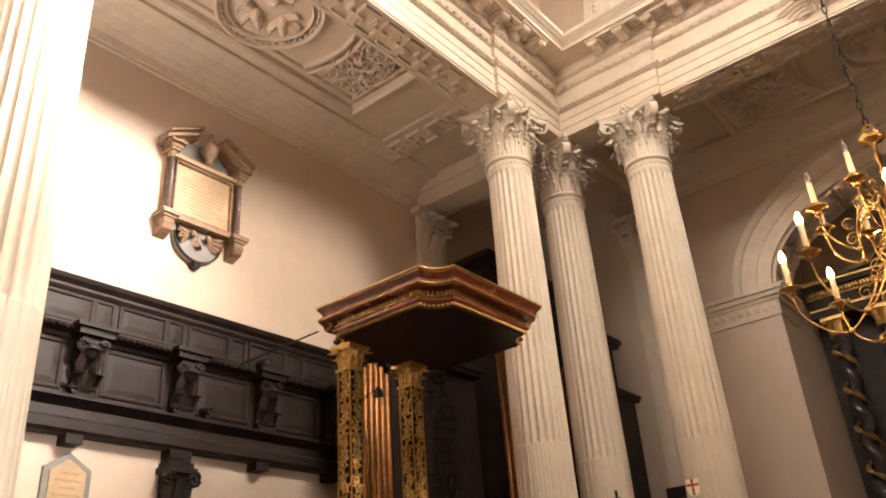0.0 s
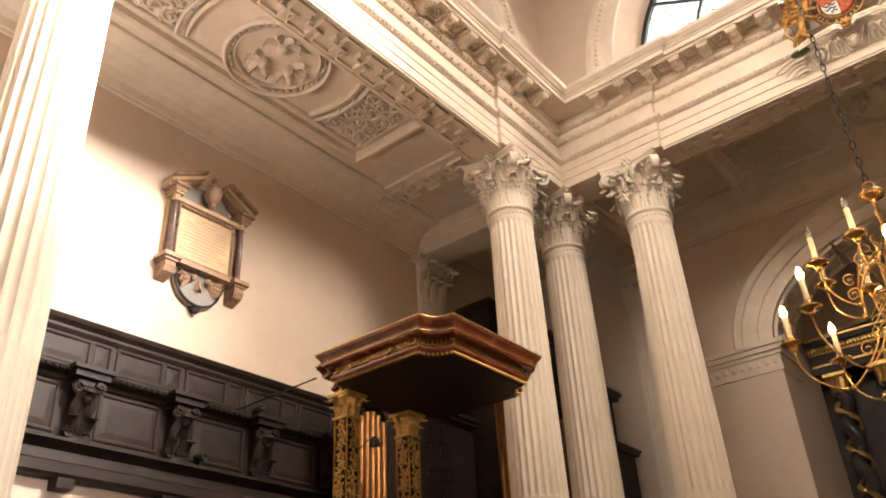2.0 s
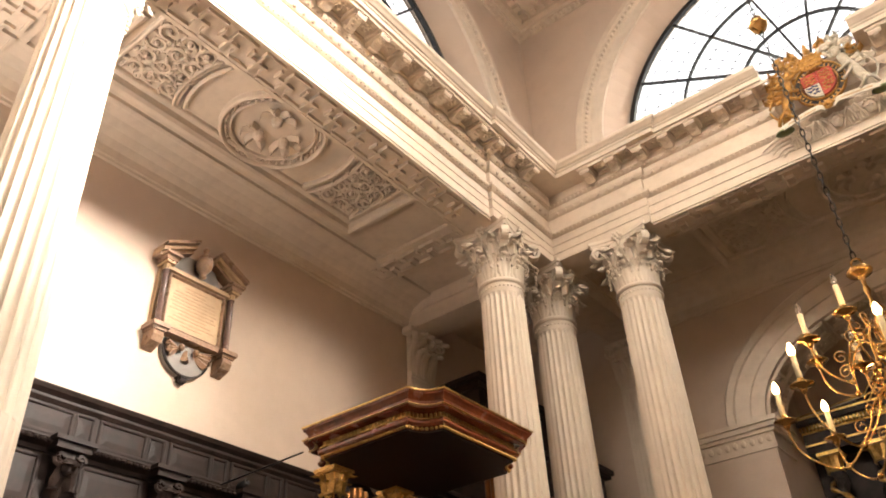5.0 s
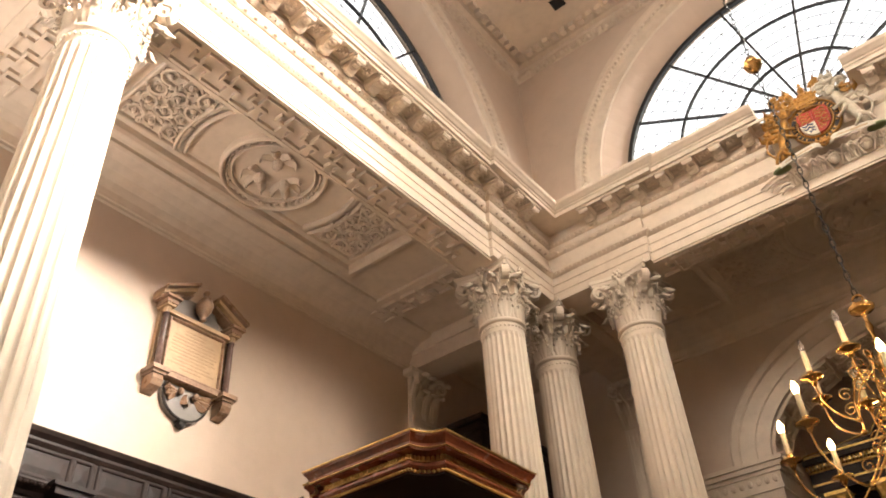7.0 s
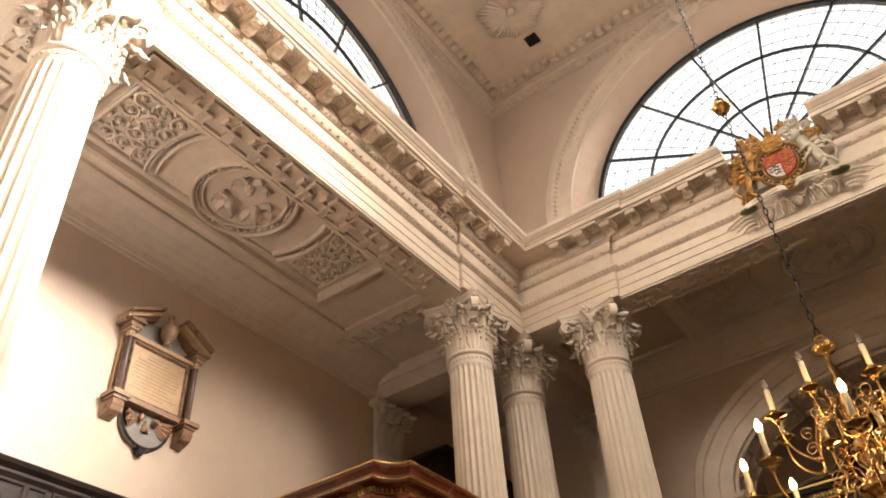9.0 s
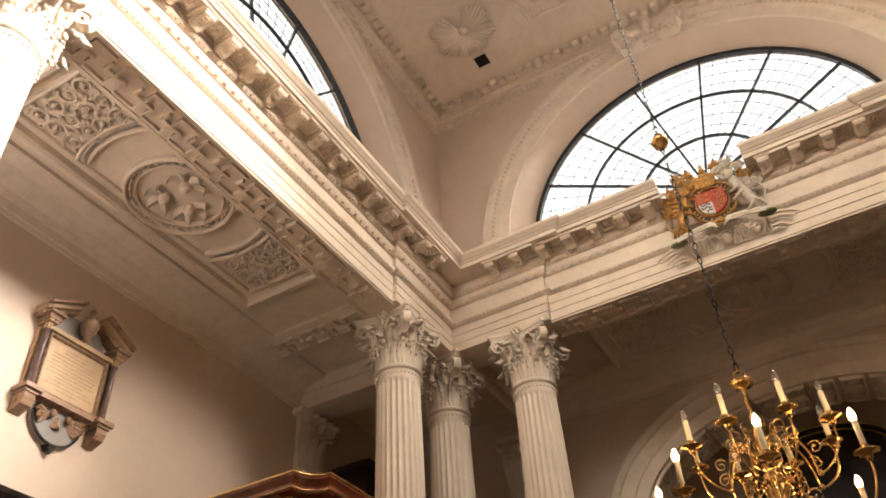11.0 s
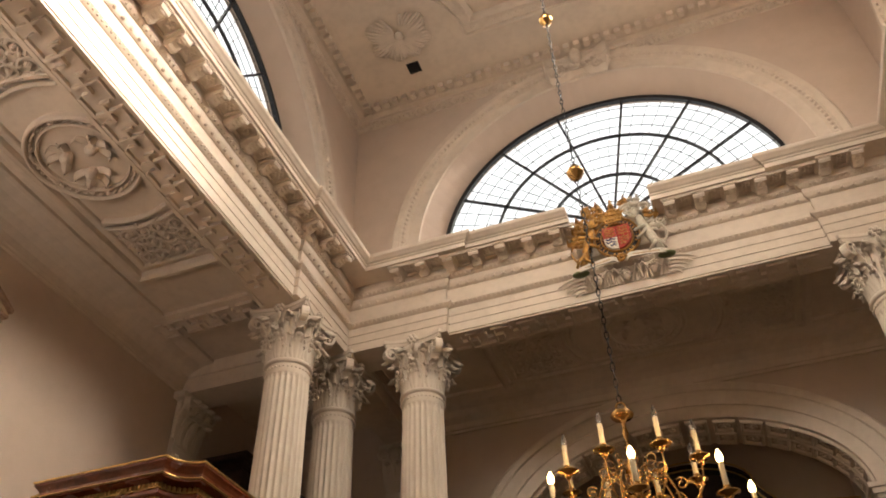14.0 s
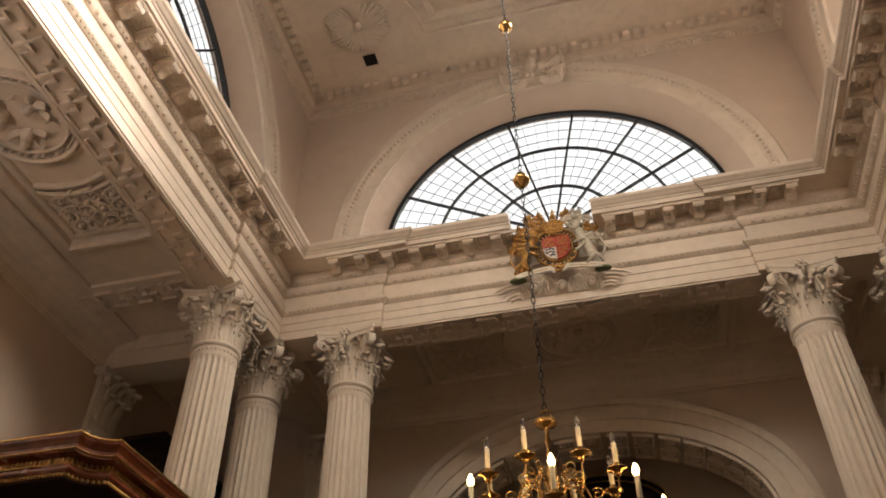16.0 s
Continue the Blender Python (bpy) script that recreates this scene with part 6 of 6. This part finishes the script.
for s in (-1, 1):
    man = part("mantling", tube(bmesh.new(), [A @ Vector((s * (0.24 + x), 0.48 + z, 0.05)) for x, z in spiral(0, 0, 0.12, 0.02, 1.5, 3, 16, -s)], 0.034, 6), AGED if s < 0 else SILVER, arms)
    for k, (x0, z0, r, a0) in enumerate(((0.20, 0.62, 0.10, 1.0), (0.36, 0.60, 0.09, 2.0), (0.46, 0.46, 0.10, 0.5), (0.52, 0.30, 0.08, 1.5), (0.60, 0.14, 0.08, 2.5), (0.30, 0.36, 0.08, 0.0))):
        bm = tube(bmesh.new(), [A @ Vector((s * (x0 + x), z0 + z, 0.03 + 0.05 * (k % 2))) for x, z in spiral(0, 0, r, 0.015, 1.4, a0, 14, s)], 0.028, 6, taper=[1.25 - 0.7 * q / 14 for q in range(15)])
        flat_leaf(bm, A, s * (x0 - 0.05), z0 - 0.06, 90 - s * (20 + 14 * k), 0.17, 0.10, 0.7, 0.0)
        part("mantling_curl", bm, (AGED if s < 0 else SILVER) if k % 3 else AGED, man)
    # supporter as a plain carved shape
    bm = bmesh.new()
    tube(bm, [A @ Vector((s * x, z, 0.04)) for x, z in ((0.56, -0.38), (0.50, -0.2), (0.44, 0.0), (0.38, 0.18), (0.36, 0.3))], 0.062, 10, taper=[0.8, 1.0, 1.2, 1.0, 0.9])
    blob(bm, A @ Vector((s * 0.33, 0.36, 0.08)), (0.06, 0.05, 0.075), 10)
    for k in range(5):
        flat_leaf(bm, A, s * (0.42 + 0.015 * k), 0.30 - 0.07 * k, 90 - s * (60 + 12 * k), 0.11, 0.07, 0.7, 0.06)
    for x0, z0, x1, z1 in ((0.52, -0.25, 0.40, -0.40), (0.5, -0.2, 0.64, -0.42), (0.42, 0.08, 0.26, 0.02), (0.42, 0.0, 0.28, -0.14)):
        tube(bm, [A @ Vector((s * x0, z0, 0.09)), A @ Vector((s * (x0 * 0.5 + x1 * 0.5 + 0.03), (z0 + z1) / 2, 0.12)), A @ Vector((s * x1, z1, 0.10))], 0.026, 7, taper=[1.3, 0.9, 0.9])
    tube(bm, [A @ Vector((s * (0.60 + 0.1 * math.sin(t * 4)), -0.3 + 0.55 * t, 0.03)) for t in [k / 8 for k in range(9)]], 0.016, 6)
    part("side_figure", bm, AGED if s < 0 else SILVER, arms, smooth=True)
    part("scroll_ribbon", prism(bmesh.new(), [(s * 0.06, -0.40), (s * 0.12, -0.35), (s * 0.34, -0.37), (s * 0.58, -0.41), (s * 0.62, -0.5), (s * 0.36, -0.455), (s * 0.12, -0.435), (s * 0.06, -0.49)][::s], A @ Matrix.Translation((0, 0, 0.08)), 0.02), SILVER, arms)
    part("ribbon_text", prism(bmesh.new(), [(s * 0.16, -0.41), (s * 0.54, -0.455), (s * 0.54, -0.435), (s * 0.16, -0.39)][::s], A @ Matrix.Translation((0, 0, 0.101)), 0.003), INK, arms)
tube_ = bmesh.new()
tube(tube_, [A @ Vector((x, -0.42 + z, 0.10)) for x, z in spiral(0, 0, 0.07, 0.02, 1.3, 0, 14)], 0.022, 6)
part("badge_knot", tube_, AGED, arms)
# winged plaster relief under the arms
rel = thing("winged_relief", (MIDX, YF, 8.62), "cream plaster relief of heads and wings on the beam", "relief")
RM = Matrix(((1, 0, 0, AX), (0, 0, -1, YF - 0.03), (0, 1, 0, 8.82), (0, 0, 0, 1))) @ Matrix.Diagonal((1.2, 1.55, 1.35, 1))
for x in (-0.35, 0.0, 0.35):
    bm = blob(bmesh.new(), RM @ Vector((x, 0.0, 0.06)), (0.072, 0.07, 0.09), 14)
    for k in range(7):
        a = math.pi * k / 6
        blob(bm, RM @ Vector((x + 0.062 * math.cos(a), 0.02 + 0.062 * math.sin(a), 0.06)), (0.026, 0.03, 0.026), 6)
    for s in (-1, 1):
        blob(bm, RM @ Vector((x + s * 0.026, -0.015, 0.112)), (0.022, 0.014, 0.02), 6)
    blob(bm, RM @ Vector((x, -0.005, 0.122)), (0.01, 0.014, 0.016), 6)
    hd = part("carved_head", bm, STUCCO, rel, smooth=True)
    for s in (-1, 1):
        edge = [RM @ Vector((x + s * u, z, 0.045)) for u, z in ((0.05, -0.09), (0.075, -0.02), (0.10, 0.06), (0.135, 0.105), (0.165, 0.09), (0.175, 0.03), (0.165, -0.06))]
        wing = part("wing", tube(bmesh.new(), edge, 0.015, 7, taper=[0.7, 1, 1.2, 1.3, 1.2, 1, 0.6]), STUCCO, hd, smooth=True)
        for k in range(2):
            u = 0.10 + 0.035 * k
            pts = [RM @ Vector((x + s * (u + 0.01 * math.sin(3 * t)), 0.06 - 0.15 * t, 0.022)) for t in (0, 0.25, 0.5, 0.75, 1)]
            part("wing_feather", tube(bmesh.new(), pts, 0.012, 5, taper=[0.6, 1, 1, 0.9, 0.4]), STUCCO, hd, smooth=True)
for s in (-1, 1):
    for k in range(5):
        u, z = 0.50, 0.10 - 0.045 * k
        pts = [RM @ Vector((s * (u + (0.34 - 0.05 * k) * t), z + 0.03 * math.sin(3 * t) - (0.06 - 0.008 * k) * t, 0.04 - 0.02 * t)) for t in (0, 0.2, 0.4, 0.6, 0.8, 1)]
        part("wing_feather", tube(bmesh.new(), pts, 0.022, 6, taper=[1, 1.15, 1.1, 0.95, 0.7, 0.3]), STUCCO, rel, smooth=True)

# ---- reredos in the recess ----
rer = thing("reredos", (ARCX, RECESS, 0), "black oak altar screen with gilded twisted columns", "reredos")
RY = RECESS - 0.12
part("screen", boxes((ARCX - 2.7, RY, 0, ARCX + 2.7, RECESS, 6.5)), OAK, rer)
for nm, z0, z1, d in (("architrave", 6.3, 6.45, 0.42), ("frieze", 6.45, 6.68, 0.38), ("cornice", 6.74, 6.86, 0.62)):
    for s in (-1, 1):
        xa, xb = sorted((ARCX + s * 1.25, ARCX + s * 2.66))
        part(nm, boxes((xa, RECESS - d - 0.2, z0, xb, RECESS, z1)), OAK, rer)
        part("gilt_line", boxes((xa - 0.004, RECESS - d - 0.215, z1 - 0.03, xb + 0.004, RECESS - d - 0.2, z1)), GILT, rer)
bm = bmesh.new()
for i in range(90):
    x = ARCX - 2.64 + 5.28 * i / 89
    if abs(x - ARCX) > 1.2:
        box(bm, x - 0.018, RECESS - 0.72, 6.68, x + 0.018, RECESS - 0.6, 6.74)
part("dentil_course", bm, GILT, rer)["kind"] = "stuff"
# raised curved pediment
ped = [(-2.7, 6.9), (-1.5, 7.0), (-1.2, 7.35)] + [(1.15 * math.cos(a), 7.45 + 0.55 * math.sin(a)) for a in [math.pi * (1 - k / 14) for k in range(15)]] + [(1.2, 7.35), (1.5, 7.0), (2.7, 6.9)]
mp = Matrix(((1, 0, 0, ARCX), (0, 0, -1, RECESS - 0.3), (0, 1, 0, 0), (0, 0, 0, 1)))
part("pediment_board", prism(bmesh.new(), ped + [(2.7, 6.5), (-2.7, 6.5)], mp @ Matrix.Translation((0, 0, -0.3)), 0.2), OAK, rer)
part("pediment_cornice", mould(bmesh.new(), ped, 0.14, 0.3, False, mp), OAK, rer)
part("pediment_gilding", mould(bmesh.new(), [(x, z + 0.06) for x, z in ped], 0.03, 0.02, False, mp @ Matrix.Translation((0, 0, 0.3))), GILT, rer)
part("pediment_gilding", mould(bmesh.new(), [(x * 0.985, z - 0.07) for x, z in ped], 0.025, 0.02, False, mp @ Matrix.Translation((0, 0, 0.27))), GILT, rer)
for x in (-2.35, -1.6, 1.6, 2.35):
    c = Vector((ARCX + x, RECESS - 0.4, 0))
    bm = bmesh.new()
    nr, k = 64, 16
    rings = []
    for j in range(nr + 1):
        z = 3.2 + 2.75 * j / nr
        ang = -math.tau * 4.2 * j / nr
        rings.append([bm.verts.new((c.x + 0.055 * math.cos(ang) + 0.12 * math.cos(math.tau * i / k), c.y + 0.055 * math.sin(ang) + 0.12 * math.sin(math.tau * i / k), z)) for i in range(k)])
    for a, b in zip(rings, rings[1:]):
        for i in range(k):
            bm.faces.new((a[i], a[(i + 1) % k], b[(i + 1) % k], b[i]))
    tw = part("twisted_column", bm, BLACKM, rer, smooth=True)
    bm = bmesh.new()
    pts = [(c.x + 0.15 * math.cos(-math.tau * 4.2 * t + 2.6), c.y + 0.15 * math.sin(-math.tau * 4.2 * t + 2.6), 3.2 + 2.75 * t) for t in [i / 120 for i in range(121)]]
    tube(bm, pts, 0.036, 6, taper=[0.35 + 0.9 * abs(math.sin(i * 0.45)) for i in range(121)])
    part("gilt_vine", bm, GILT, tw)
    bm = lathe([(0.12, 5.95), (0.15, 5.97), (0.13, 6.0), (0.13, 6.2)], 14, center=(c.x, c.y, 0))
    box(bm, c.x - 0.19, c.y - 0.19, 6.24, c.x + 0.19, c.y + 0.19, 6.3)
    for i in range(8):
        leaf_mesh(bm, Matrix.Translation((c.x, c.y, 6.0)) @ pose(0, 0, 0, 0, 0, 45 * i) @ Matrix.Translation((0.12, 0, 0)), 0.22, 0.13, 0.5, nu=4, nv=6)
    part("gilt_capital", bm, GILT, tw)
pan = part("centre_panel", boxes((ARCX - 1.0, RY - 0.05, 2.5, ARCX + 1.0, RY, 6.1)), BLACKM, rer)
part("panel_frame", mould(bmesh.new(), [(-1.0, 2.5), (1.0, 2.5), (1.0, 6.1), (-1.0, 6.1)], 0.1, 0.06, m=Matrix(((1, 0, 0, ARCX), (0, 0, -1, RY - 0.05), (0, 1, 0, 0), (0, 0, 0, 1)))), GILT, pan)
